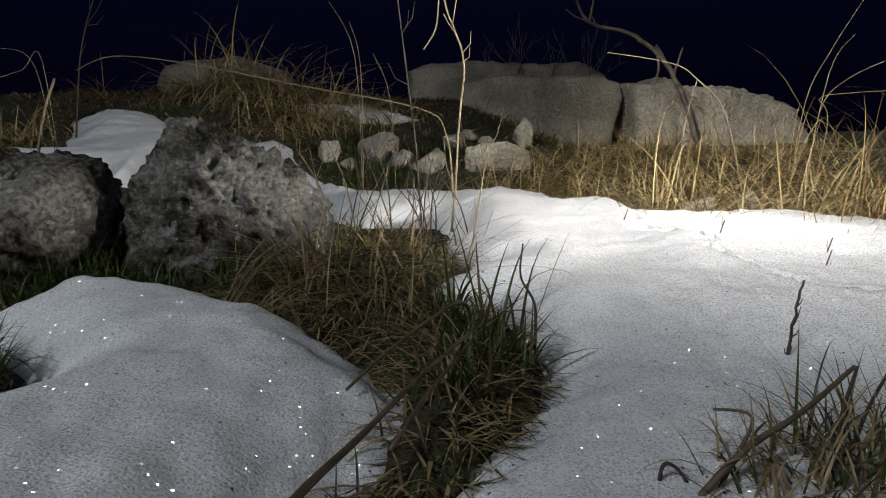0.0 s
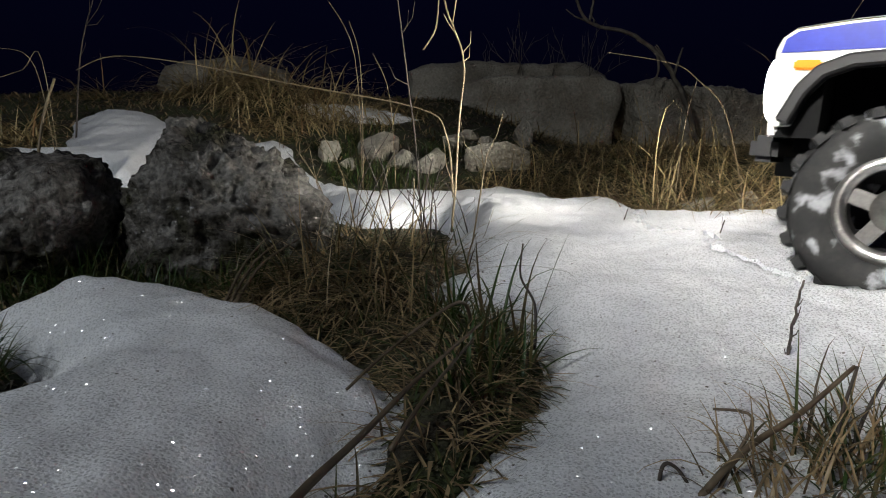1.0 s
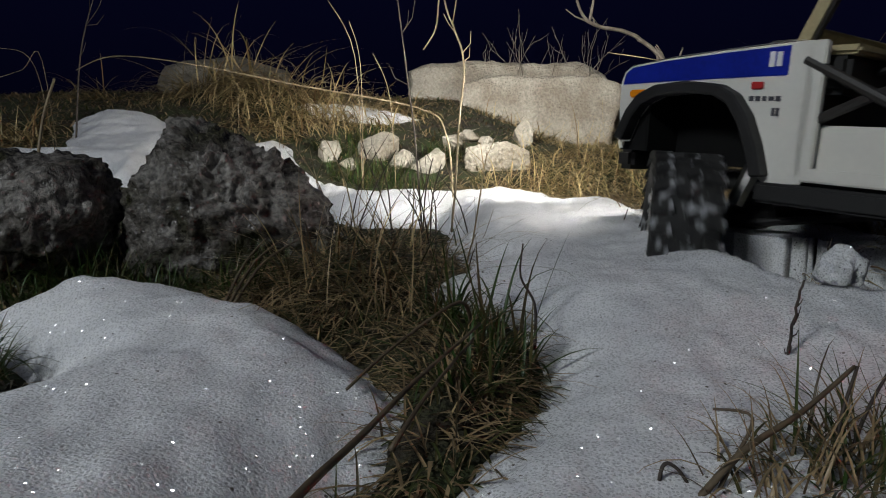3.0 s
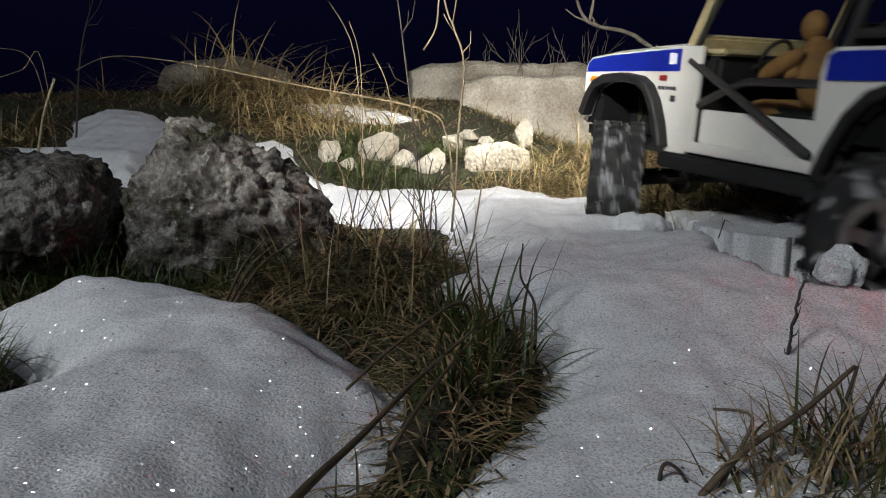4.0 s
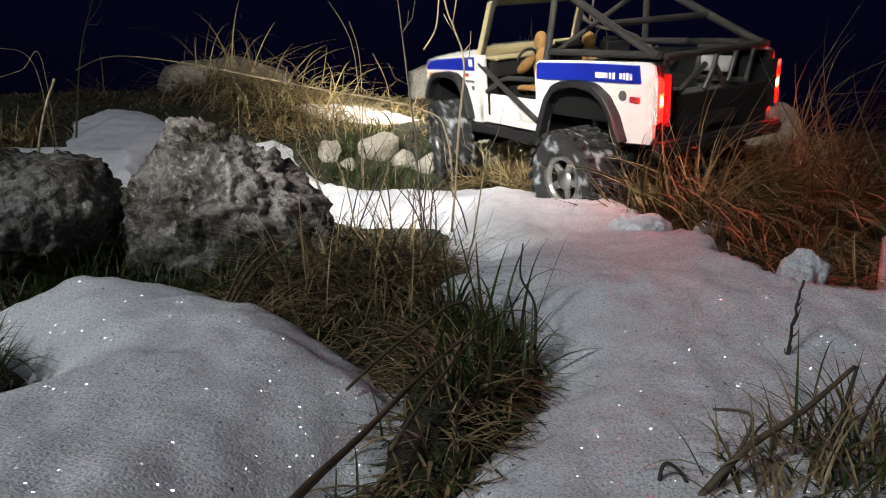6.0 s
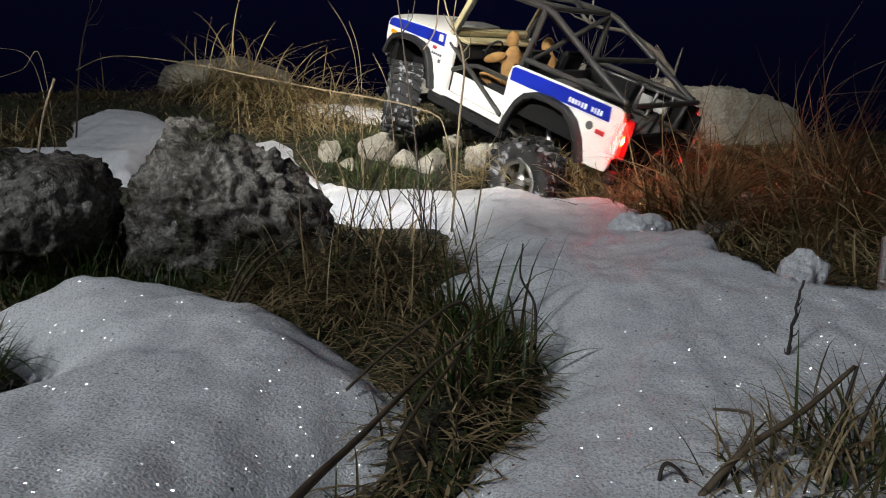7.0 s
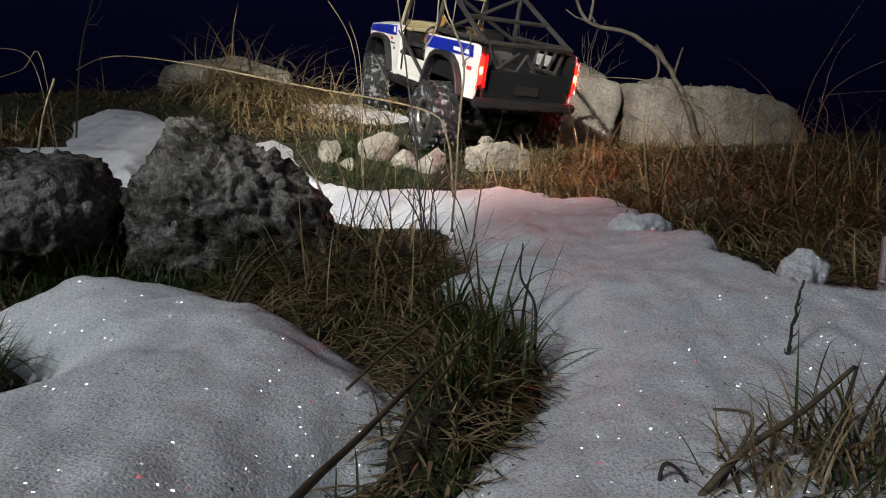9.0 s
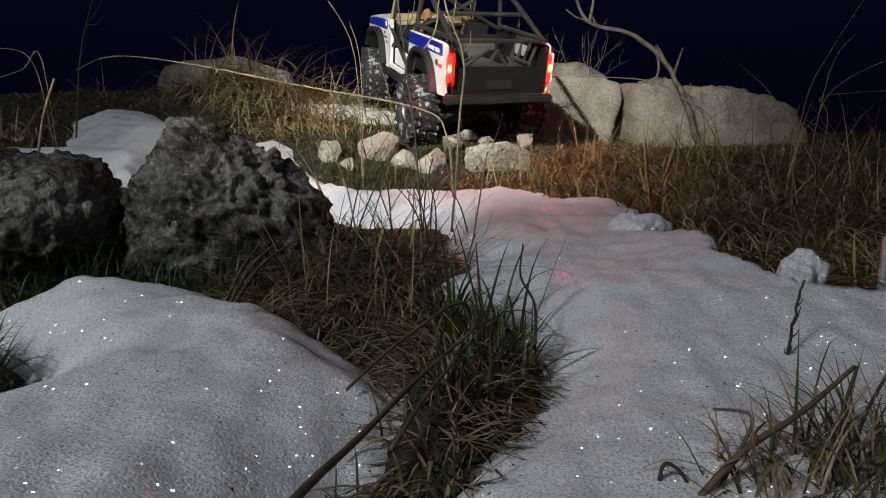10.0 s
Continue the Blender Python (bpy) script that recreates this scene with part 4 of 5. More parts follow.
DRY = "tuft of dry straw-coloured grass bent over the snow edge"
MIX = "matted brown and green grass tussock between snow patches"
GRN = "short green and brown grass at the foot of stones"
# tussock between the two snow banks, from the boulder to the camera
rs = random.Random(4)
for i, (x, y, h, n) in enumerate([(-0.11, 0.49, 0.085, 260), (-0.07, 0.46, 0.085, 300), (-0.03, 0.45, 0.075, 300), (-0.09, 0.55, 0.08, 240), (-0.04, 0.54, 0.07, 260), (0.0, 0.51, 0.06, 240),
                                 (-0.05, 0.40, 0.06, 240), (-0.01, 0.39, 0.06, 260), (0.015, 0.355, 0.06, 260), (0.018, 0.325, 0.055, 240), (0.005, 0.30, 0.05, 220), (0.006, 0.27, 0.045, 200), (-0.004, 0.24, 0.045, 180), (-0.014, 0.215, 0.04, 160), (-0.02, 0.19, 0.035, 150), (0.0, 0.60, 0.05, 160), (-0.05, 0.61, 0.055, 180), (-0.13, 0.45, 0.06, 160)]):
    tuft(x, y, n, h * 1.1, 0.036 if y > 0.38 else 0.022, THATCH, 100 + i, (rs.uniform(-0.5, 0.6), rs.uniform(-0.8, 0.2)), 1.5, 0.0012, 1.9, MIX, "tussock grass", lay=1.05)
for i, (x, y) in enumerate([(0.028, 0.345), (0.015, 0.375), (0.030, 0.318), (0.0, 0.40), (0.008, 0.29)]):
    tuft(x, y, 26, 0.050, 0.014, GREEN, 160 + i, (0.1, 0.0), 1.9, 0.0019, 0.7, "dark green grass blades rising from the tussock", "green blades")
for i, (x, y, h) in enumerate([(0.036, 0.378, 0.080), (0.012, 0.395, 0.075), (0.045, 0.355, 0.060), (0.0, 0.42, 0.065)]):
    tuft(x, y, 9, h, 0.014, GREEN, 180 + i, (0.0, -0.05), 1.9, 0.0022, 0.7, "long dark green blades arching out of the tussock", "green blades")
for i, (x, y) in enumerate([(-0.115, 0.47), (-0.085, 0.44), (-0.06, 0.48), (-0.03, 0.44), (0.0, 0.46), (-0.05, 0.52), (-0.02, 0.38), (0.01, 0.34), (0.0, 0.29), (-0.01, 0.25), (-0.09, 0.52), (0.005, 0.53)]):
    tuft(x, y, 16 if y > 0.36 else 9, 0.115 if y > 0.36 else 0.06, 0.03 if y > 0.36 else 0.012, STRAW, 640 + i, (0.5 * math.sin(i * 1.9), -0.3), 1.6, 0.0013, 1.5, "pale loose straws lying over the tussock", "loose straws", lay=1.0)
# dark green by the boulders
for i, (x, y, h) in enumerate([(-0.245, 0.335, 0.03), (-0.265, 0.325, 0.03), (-0.30, 0.50, 0.05), (-0.25, 0.50, 0.05), (-0.20, 0.49, 0.04), (-0.36, 0.46, 0.04), (-0.30, 0.47, 0.03), (-0.14, 0.49, 0.05), (-0.26, 0.58, 0.06), (-0.42, 0.50, 0.05), (-0.225, 0.310, 0.035), (-0.40, 0.44, 0.05)]):
    tuft(x, y, 150, h, 0.03 if y > 0.4 else 0.014, GREEN, 200 + i, (0, -0.2), 1.8, 0.0015, 0.9, GRN, "green grass", 0.040 if y < 0.4 else None)
# dry grass behind the snow on the truck's way
WAY = []
for i, (x, y, h, lx, ly) in enumerate([(0.235, 0.74, 0.13, -0.6, -0.3), (0.27, 0.73, 0.11, -0.3, -0.4), (0.31, 0.72, 0.10, 0.1, -0.5), (0.36, 0.71, 0.12, 0.3, -0.5), (0.41, 0.71, 0.14, 0.5, -0.5), (0.46, 0.72, 0.15, 0.6, -0.4), (0.51, 0.72, 0.15, 0.6, -0.3),
                                       (0.28, 0.82, 0.10, 0.2, -0.4), (0.34, 0.80, 0.11, 0.3, -0.3), (0.40, 0.82, 0.15, 0.2, -0.2), (0.47, 0.83, 0.16, 0.3, -0.2), (0.54, 0.84, 0.17, 0.3, -0.1), (0.21, 0.87, 0.08, 0.3, -0.5), (0.12, 0.99, 0.07, 0.4, -0.5), (0.07, 1.01, 0.055, -0.2, -0.5), (0.17, 0.97, 0.08, 0.4, -0.5), (0.22, 0.95, 0.07, 0.4, -0.4), (0.29, 0.93, 0.08, 0.3, -0.2), (0.37, 0.95, 0.09, 0.2, 0), (0.46, 0.97, 0.11, 0.2, 0), (0.57, 0.95, 0.14, 0.2, 0),
                                       (0.14, 1.03, 0.06, 0.4, -0.4), (0.20, 1.05, 0.07, 0.3, -0.4), (0.27, 1.06, 0.08, -0.3, -0.4), (0.34, 1.05, 0.08, 0.4, -0.3), (0.17, 1.15, 0.06, 0.2, -0.5), (0.25, 1.17, 0.08, -0.2, -0.4), (0.33, 1.15, 0.08, 0.5, -0.3), (0.42, 1.10, 0.09, -0.3, -0.3), (0.48, 1.20, 0.10, 0.4, -0.2), (0.56, 1.10, 0.11, 0.3, -0.2), (0.40, 1.25, 0.09, -0.2, -0.4),
                                       (0.30, 0.62, 0.06, 0.3, -0.4), (0.36, 0.60, 0.07, 0.4, -0.3), (0.43, 0.60, 0.07, 0.3, -0.3), (0.30, 0.52, 0.05, 0.4, -0.4), (0.37, 0.50, 0.05, 0.4, -0.2), (0.50, 0.62, 0.08, 0.4, -0.3)]):
    WAY.append(tuft(x, y, 230, h * 1.5, 0.042, STRAW, 300 + i, (lx, ly), 1.9, 0.0017, 1.6, DRY, "dry grass by the truck's way", lay=0.95))
# far tussocks on the crest
for i, (x, y, h) in enumerate([(-0.52, 1.48, 0.12), (-0.44, 1.46, 0.13), (-0.37, 1.45, 0.12), (-0.30, 1.44, 0.11), (-0.24, 1.42, 0.10), (-0.46, 1.60, 0.11), (-0.18, 1.43, 0.08), (-0.36, 1.36, 0.07), (-0.29, 1.30, 0.07), (-0.22, 1.34, 0.07), (-0.14, 1.36, 0.06), (-0.62, 1.68, 0.09), (-0.78, 1.58, 0.08), (-0.08, 1.48, 0.06), (-0.34, 1.24, 0.05), (-0.27, 1.20, 0.05), (-0.70, 1.15, 0.07), (-0.66, 1.05, 0.06)]):
    tuft(x, y, 170, h * 1.75, 0.045, STRAW, 400 + i, (0.8 * math.sin(i * 2.4), -0.8), 2.1, 0.0028, 1.1, "pale dry grass tussock hanging over the snow", "crest grass", lay=1.05)
for i, (x, y, h) in enumerate([(-0.14, 1.05, 0.04), (-0.09, 1.08, 0.035), (-0.04, 1.0, 0.035), (-0.18, 1.16, 0.04), (0.0, 1.16, 0.04), (-0.13, 1.24, 0.04), (-0.10, 1.02, 0.03)]):
    tuft(x, y, 150, h, 0.04, GREEN, 500 + i, (0, -0.1), 1.5, 0.0014, 0.8, GRN, "green grass")
# before the limestone blocks
for i, (x, y, h) in enumerate([(0.12, 1.55, 0.07), (0.22, 1.52, 0.07), (0.32, 1.50, 0.08), (0.42, 1.52, 0.08), (0.52, 1.50, 0.08), (0.62, 1.48, 0.09), (0.72, 1.45, 0.10), (0.20, 1.38, 0.06), (0.30, 1.36, 0.06), (0.40, 1.34, 0.07), (0.52, 1.32, 0.08), (0.64, 1.30, 0.10), (0.80, 1.40, 0.11)]):
    tuft(x, y, 150, h, 0.05, STRAW, 700 + i, (0.1, -0.3), 1.5, 0.0024, 1.4, "dry brown grass before limestone blocks", "grass by the blocks", lay=1.1)
# near the camera
for i, (x, y, h, mat) in enumerate([(0.105, 0.195, 0.045, THATCH), (0.125, 0.200, 0.055, THATCH), (0.150, 0.212, 0.055, THATCH), (0.138, 0.195, 0.045, GREEN), (0.160, 0.225, 0.05, GREEN)]):
    tuft(x, y, 80, h, 0.020, mat, 601 + i, (0.15, 0.1), 1.8, 0.0013, 0.9, "brown and green grass close to the camera", "near grass", 0.040, 0.3)


def carpet():
    """Short grass wherever no snow lies."""
    rs = np.random.RandomState(77)
    verts, faces = [], []
    pts = np.stack([rs.uniform(-1.1, 0.95, 60000), 0.15 + 1.95 * rs.uniform(0, 1, 60000) ** 1.3], 1)
    sd = snow_sd(pts[:, 0], pts[:, 1])
    tr = trench_d(pts[:, 0], pts[:, 1])
    seen = np.abs(pts[:, 0]) < 0.72 * pts[:, 1] + 0.05
    pts = pts[((sd < -0.002) | (tr > 0.02)) & seen][:23000]
    zz = ground_z(pts[:, 0], pts[:, 1])
    under = snow_sd(pts[:, 0], pts[:, 1]) > -0.004
    for (x, y), z, u in zip(pts, zz, under):
        h = rs.uniform(0.012, 0.034) * (0.6 if u else 1)
        a = rs.uniform(0, 6.283)
        lean = rs.uniform(0.8, 2.6)
        d = np.array([math.cos(a) * lean, math.sin(a) * lean, 1.0])
        d /= np.linalg.norm(d)
        side = np.array([-math.sin(a), math.cos(a), 0]) * rs.uniform(0.0005, 0.0010) * (1 + 0.5 * min(y, 1.6))
        p0 = np.array([x, y, z - 0.003])
        p1 = p0 + d * h * 0.55
        p2 = p1 + (d + np.array([0, 0, -0.6])) * h * 0.5
        k = len(verts)
        verts += [tuple(p0 - side), tuple(p0 + side), tuple(p1 - side * 0.8), tuple(p1 + side * 0.8), tuple(p2)]
        faces += [(k, k + 1, k + 3, k + 2), (k + 2, k + 3, k + 4)]
    ob = raw("short_grass", verts, faces, THATCH)
    tagged(ob, "short brown and green winter grass on the soil", "grass", kind="stuff")


carpet()


# ---- stalks, twigs and the fallen branch ----
def smooth_line(points, steps=5):
    pts = [Vector(p) for p in points]
    out = []
    for i in range(len(pts) - 1):
        a, b, c, d = pts[max(i - 1, 0)], pts[i], pts[i + 1], pts[min(i + 2, len(pts) - 1)]
        for k in range(steps):
            t = k / steps
            out.append(0.5 * ((2 * b) + (c - a) * t + (2 * a - 5 * b + 4 * c - d) * t * t + (3 * b - a - 3 * c + d) * t ** 3))
    return out + [pts[-1]]


def stalk(name, points, r0, r1, mat, label, category="stalk", group="dry stalks", twigs=0, seed=0, nodes=0.0, reach=1.0):
    """A bending stem from points, thin end first, with optional side twigs and swollen knots."""
    line = smooth_line(points)
    rs = random.Random(seed)
    o = line[-1].copy()
    bm = bmesh.new()
    tube([p - o + Vector((rs.uniform(-1, 1), rs.uniform(-1, 1), rs.uniform(-1, 1))) * nodes for p in line], r0, 6, bm, r1)
    for _ in range(twigs):
        k = rs.randrange(1, len(line) - 1)
        p = line[k] - o
        d = (line[k - 1] - line[k]).normalized()
        side = Vector((rs.uniform(-1, 1), rs.uniform(-0.5, 0.5), rs.uniform(-0.2, 1))).normalized()
        ln = rs.uniform(0.015, 0.05) * reach
        q = p + (d * 0.6 + side * 0.8) * ln * 0.5
        tube([p, q, q + (d * 0.9 + side * 0.3) * ln * 0.5], r0 * 0.9, 5, bm, r0 * 0.4)
    ob = part(name, bm, mat, smooth=True)
    ob.location = o
    return tagged(ob, label, category, group)


PALE = "thin pale dry grass stalk standing in the turf"
DARKL = "thin dark wiry weed stalk with side twigs"
stalk("dry_stalk", [(-0.526, 1.0, 0.251), (-0.462, 0.98, 0.268), (-0.349, 0.95, 0.255), (-0.193, 0.90, 0.223), (-0.029, 0.82, 0.189), (0.004, 0.80, 0.157), (0.012, 0.80, 0.085)], 0.0006, 0.0012, STALK, "long pale stalk bowed across the slope")
stalk("dry_stalk", [(-0.048, 0.72, 0.309), (-0.042, 0.72, 0.259), (-0.036, 0.72, 0.208), (-0.029, 0.72, 0.151), (-0.022, 0.72, 0.050)], 0.0007, 0.0011, DARKTWIG, DARKL, twigs=9, seed=3)
stalk("dry_stalk", [(-0.003, 0.68, 0.295), (0.009, 0.68, 0.261), (0.020, 0.68, 0.227), (0.017, 0.68, 0.178), (0.009, 0.68, 0.060)], 0.0008, 0.0012, STALK, "tall knotty pale stalk", twigs=5, seed=4, nodes=0.0006)
stalk("dry_stalk", [(-0.019, 0.68, 0.238), (-0.007, 0.68, 0.258), (-0.003, 0.68, 0.290), (0.005, 0.68, 0.300)], 0.0008, 0.0009, STALK, "curled dry leaf of a tall stalk")
for k, pts in enumerate(([(-0.163, 1.0, 0.348), (-0.126, 1.0, 0.270), (-0.118, 1.0, 0.080)], [(-0.133, 1.0, 0.318), (-0.118, 1.0, 0.255), (-0.117, 1.0, 0.080)], [(-0.100, 1.0, 0.274), (-0.077, 1.0, 0.215), (-0.069, 1.0, 0.080)],
                         [(-0.251, 0.85, 0.222), (-0.252, 0.85, 0.150), (-0.252, 0.85, 0.08)], [(-0.442, 0.70, 0.242), (-0.415, 0.70, 0.234), (-0.402, 0.70, 0.190), (-0.389, 0.70, 0.06)], [(-0.451, 0.70, 0.212), (-0.422, 0.70, 0.221), (-0.401, 0.70, 0.229), (-0.39, 0.70, 0.06)])):
    stalk("dry_stalk", pts, 0.0003, 0.0004 if pts[0][0] < -0.4 else 0.0007, STALK, PALE, seed=k)
stalk("dry_stalk", [(-0.540, 1.1, 0.376), (-0.570, 1.1, 0.282), (-0.591, 1.1, 0.120)], 0.0008, 0.0016, DARKTWIG, DARKL, twigs=4, seed=8)
stalk("dry_stalk", [(-0.346, 0.62, 0.205), (-0.349, 0.60, 0.165), (-0.352, 0.58, 0.090)], 0.0012, 0.0014, STALK, PALE)
BOWED = [stalk("dry_stalk", [(0.202, 0.86, 0.258), (0.282, 0.86, 0.245), (0.315, 0.86, 0.225), (0.353, 0.86, 0.182), (0.385, 0.86, 0.060)], 0.0005, 0.0010, STALK, "bowed pale stalk over the truck's way"),
         stalk("dry_stalk", [(0.307, 0.84, 0.225), (0.296, 0.84, 0.178), (0.285, 0.82, 0.137), (0.264, 0.78, 0.060)], 0.0005, 0.0009, STALK, "kinked pale stalk over the truck's way")]
for k, pts in enumerate(([(0.568, 0.95, 0.345), (0.526, 0.95, 0.272), (0.497, 0.95, 0.204), (0.482, 0.95, 0.060)], [(0.593, 0.90, 0.262), (0.535, 0.92, 0.232), (0.501, 0.92, 0.188), (0.480, 0.90, 0.06)],
                         [(0.597, 0.90, 0.216), (0.525, 0.90, 0.212), (0.489, 0.90, 0.205), (0.502, 0.90, 0.176), (0.488, 0.90, 0.06)], [(0.545, 0.93, 0.290), (0.515, 0.93, 0.240), (0.49, 0.93, 0.06)])):
    stalk("dry_stalk", pts, 0.0003, 0.0004 if pts[0][0] < -0.4 else 0.0007, STALK, PALE, seed=k)
# the fallen branch over the blocks
branch = stalk("fallen_branch", [(0.294, 1.58, 0.480), (0.324, 1.58, 0.416), (0.414, 1.58, 0.392), (0.492, 1.58, 0.340), (0.534, 1.58, 0.278), (0.568, 1.57, 0.189), (0.60, 1.56, 0.070)], 0.0030, 0.0075, BARK, "bare grey forked branch leaning over limestone blocks", "branch", "branches", 7, 5, 0.002)
for nm, pts in (("side_twig", [(0.475, 1.58, 0.275), (0.488, 1.58, 0.309), (0.483, 1.58, 0.346)]), ("side_twig", [(0.540, 1.58, 0.359), (0.531, 1.58, 0.328), (0.523, 1.58, 0.296)]), ("side_twig", [(0.337, 1.58, 0.490), (0.335, 1.58, 0.456), (0.328, 1.58, 0.416)])):
    bm = tube([p - branch.location for p in smooth_line(pts)], 0.0018, 6, None, 0.0036)
    part(nm, bm, BARK, branch, "", True)


def bush(x, y, z, n, h, seed, label, mat=BARK, wide=0.5):
    """A bare shrub: forking thin twigs from one foot."""
    rs = random.Random(seed)
    bm = bmesh.new()
    for _ in range(n):
        p, d = Vector((rs.uniform(-0.03, 0.03), rs.uniform(-0.02, 0.02), 0)), Vector((rs.uniform(-wide, wide), rs.uniform(-0.3, 0.3), 1)).normalized()
        pts = [p.copy()]
        for k in range(5):
            d = (d + Vector((rs.uniform(-0.35, 0.35), rs.uniform(-0.2, 0.2), rs.uniform(-0.1, 0.1)))).normalized()
            p = p + d * h / 5 * rs.uniform(0.7, 1.2)
            pts.append(p.copy())
            if k > 0 and rs.random() < 0.6:
                e = (d + Vector((rs.uniform(-0.9, 0.9), 0, rs.uniform(-0.3, 0.5)))).normalized()
                tube([p, p + e * h * 0.12, p + (e + d * 0.4) * h * 0.2], 0.0009, 4, bm, 0.0004)
        tube(pts, 0.0014, 5, bm, 0.0005)
    ob = part("bare_shrub", bm, mat, smooth=True)
    ob.location = (x, y, z)
    return tagged(ob, label, "shrub", "bare shrubs")


for k, (x, y, n, h) in enumerate([(0.20, 1.93, 7, 0.17), (0.30, 1.92, 6, 0.13), (0.38, 1.93, 7, 0.18), (0.13, 1.95, 4, 0.12), (-0.52, 1.95, 7, 0.16), (-0.66, 1.98, 6, 0.15), (-0.40, 1.95, 5, 0.12)]):
    bush(x, y, (0.28 if x > 0 else 0.24), n, h, 60 + k, "bare grey shrub twigs against the night sky")
# wiry weeds in the tussock
for k in range(16):
    rs = random.Random(900 + k)
    x, y = rs.uniform(-0.10, 0.03), rs.uniform(0.55, 0.66)
    z = float(ground_z(x, y))
    h = rs.uniform(0.05, 0.11)
    a, b = rs.uniform(-0.5, 0.5), rs.uniform(-0.4, 0.4)
    stalk("weed_stalk", [(x + a * h, y, z + h), (x + a * h * 0.5 + b * 0.012, y, z + h * 0.6), (x, y, z - 0.005)], 0.0004, 0.0009, DARKTWIG if k % 3 else STALK, DARKL, group="wiry weeds", twigs=3, seed=k)
# near stems
stalk("dead_stem", [(0.017, 0.300, 0.068), (-0.010, 0.255, 0.058), (-0.027, 0.215, 0.053), (-0.041, 0.172, 0.053), (-0.052, 0.140, 0.045)], 0.0007, 0.0019, STEM, "thick dead stem lying over the tussock", group="near stems")
stalk("dead_stem", [(0.014, 0.300, 0.061), (-0.005, 0.250, 0.055), (-0.018, 0.220, 0.045)], 0.0006, 0.0011, STEM, "dead stem lying over the tussock", group="near stems")
stalk("dead_stem", [(-0.039, 0.262, 0.051), (-0.021, 0.290, 0.061), (0.008, 0.330, 0.071), (0.015, 0.345, 0.055)], 0.0007, 0.0011, STEM, "dead stem poking out over snow", group="near stems")
for k in (0, 1, 2):
    stalk("dead_stem", [(-0.124 + 0.012 * k, 0.470, 0.083), (-0.132 + 0.006 * k, 0.445, 0.070), (-0.138 + 0.003 * k, 0.415, 0.048)], 0.0006, 0.0013, STEM, "bent straw at the snow's edge", group="near stems")
stalk("dead_stem", [(0.139, 0.220, 0.075), (0.117, 0.210, 0.063), (0.092, 0.200, 0.052), (0.066, 0.188, 0.030)], 0.0007, 0.0014, STEM, "broad dry blade close to the camera", group="near stems")
for k, pts in enumerate(([(0.140, 0.220, 0.075), (0.133, 0.215, 0.059), (0.126, 0.208, 0.035)], [(0.160, 0.231, 0.073), (0.144, 0.220, 0.057), (0.130, 0.208, 0.035)], [(0.081, 0.200, 0.037), (0.074, 0.200, 0.048), (0.069, 0.200, 0.049), (0.068, 0.200, 0.035)], [(0.090, 0.215, 0.062), (0.101, 0.210, 0.061), (0.090, 0.200, 0.048), (0.076, 0.190, 0.030)])):
    stalk("dead_stem", pts, 0.0005, 0.0008, DARKTWIG if k < 3 else STEM, "dark withered stem close to the camera", group="near stems")
stalk("dark_blade", [(0.043, 0.36, 0.096), (0.042, 0.36, 0.078), (0.050, 0.36, 0.062), (0.049, 0.35, 0.040)], 0.0004, 0.0010, DARKTWIG, "dark curled blade at the tussock's edge", group="near stems")
stalk("thorn_twig", [(0.163, 0.300, 0.088), (0.160, 0.300, 0.072), (0.159, 0.300, 0.048)], 0.0005, 0.0008, DARKTWIG, "dark thorny twig stuck in the snow", "twig", "twigs in snow", 7, 12, 0.0006, 0.16)
for k, (x, y) in enumerate([(0.205, 0.50), (0.26, 0.455), (0.16, 0.60), (0.24, 0.42)]):
    z = float(snow_top(np.array(x), np.array(y)))
    stalk("snow_twig", [(x + 0.004, y, z + 0.010), (x, y, z - 0.004)], 0.0004, 0.0005, DARKTWIG, "tiny dark twig poking through snow", "twig", "twigs in snow", 1, k, 0, 0.15)


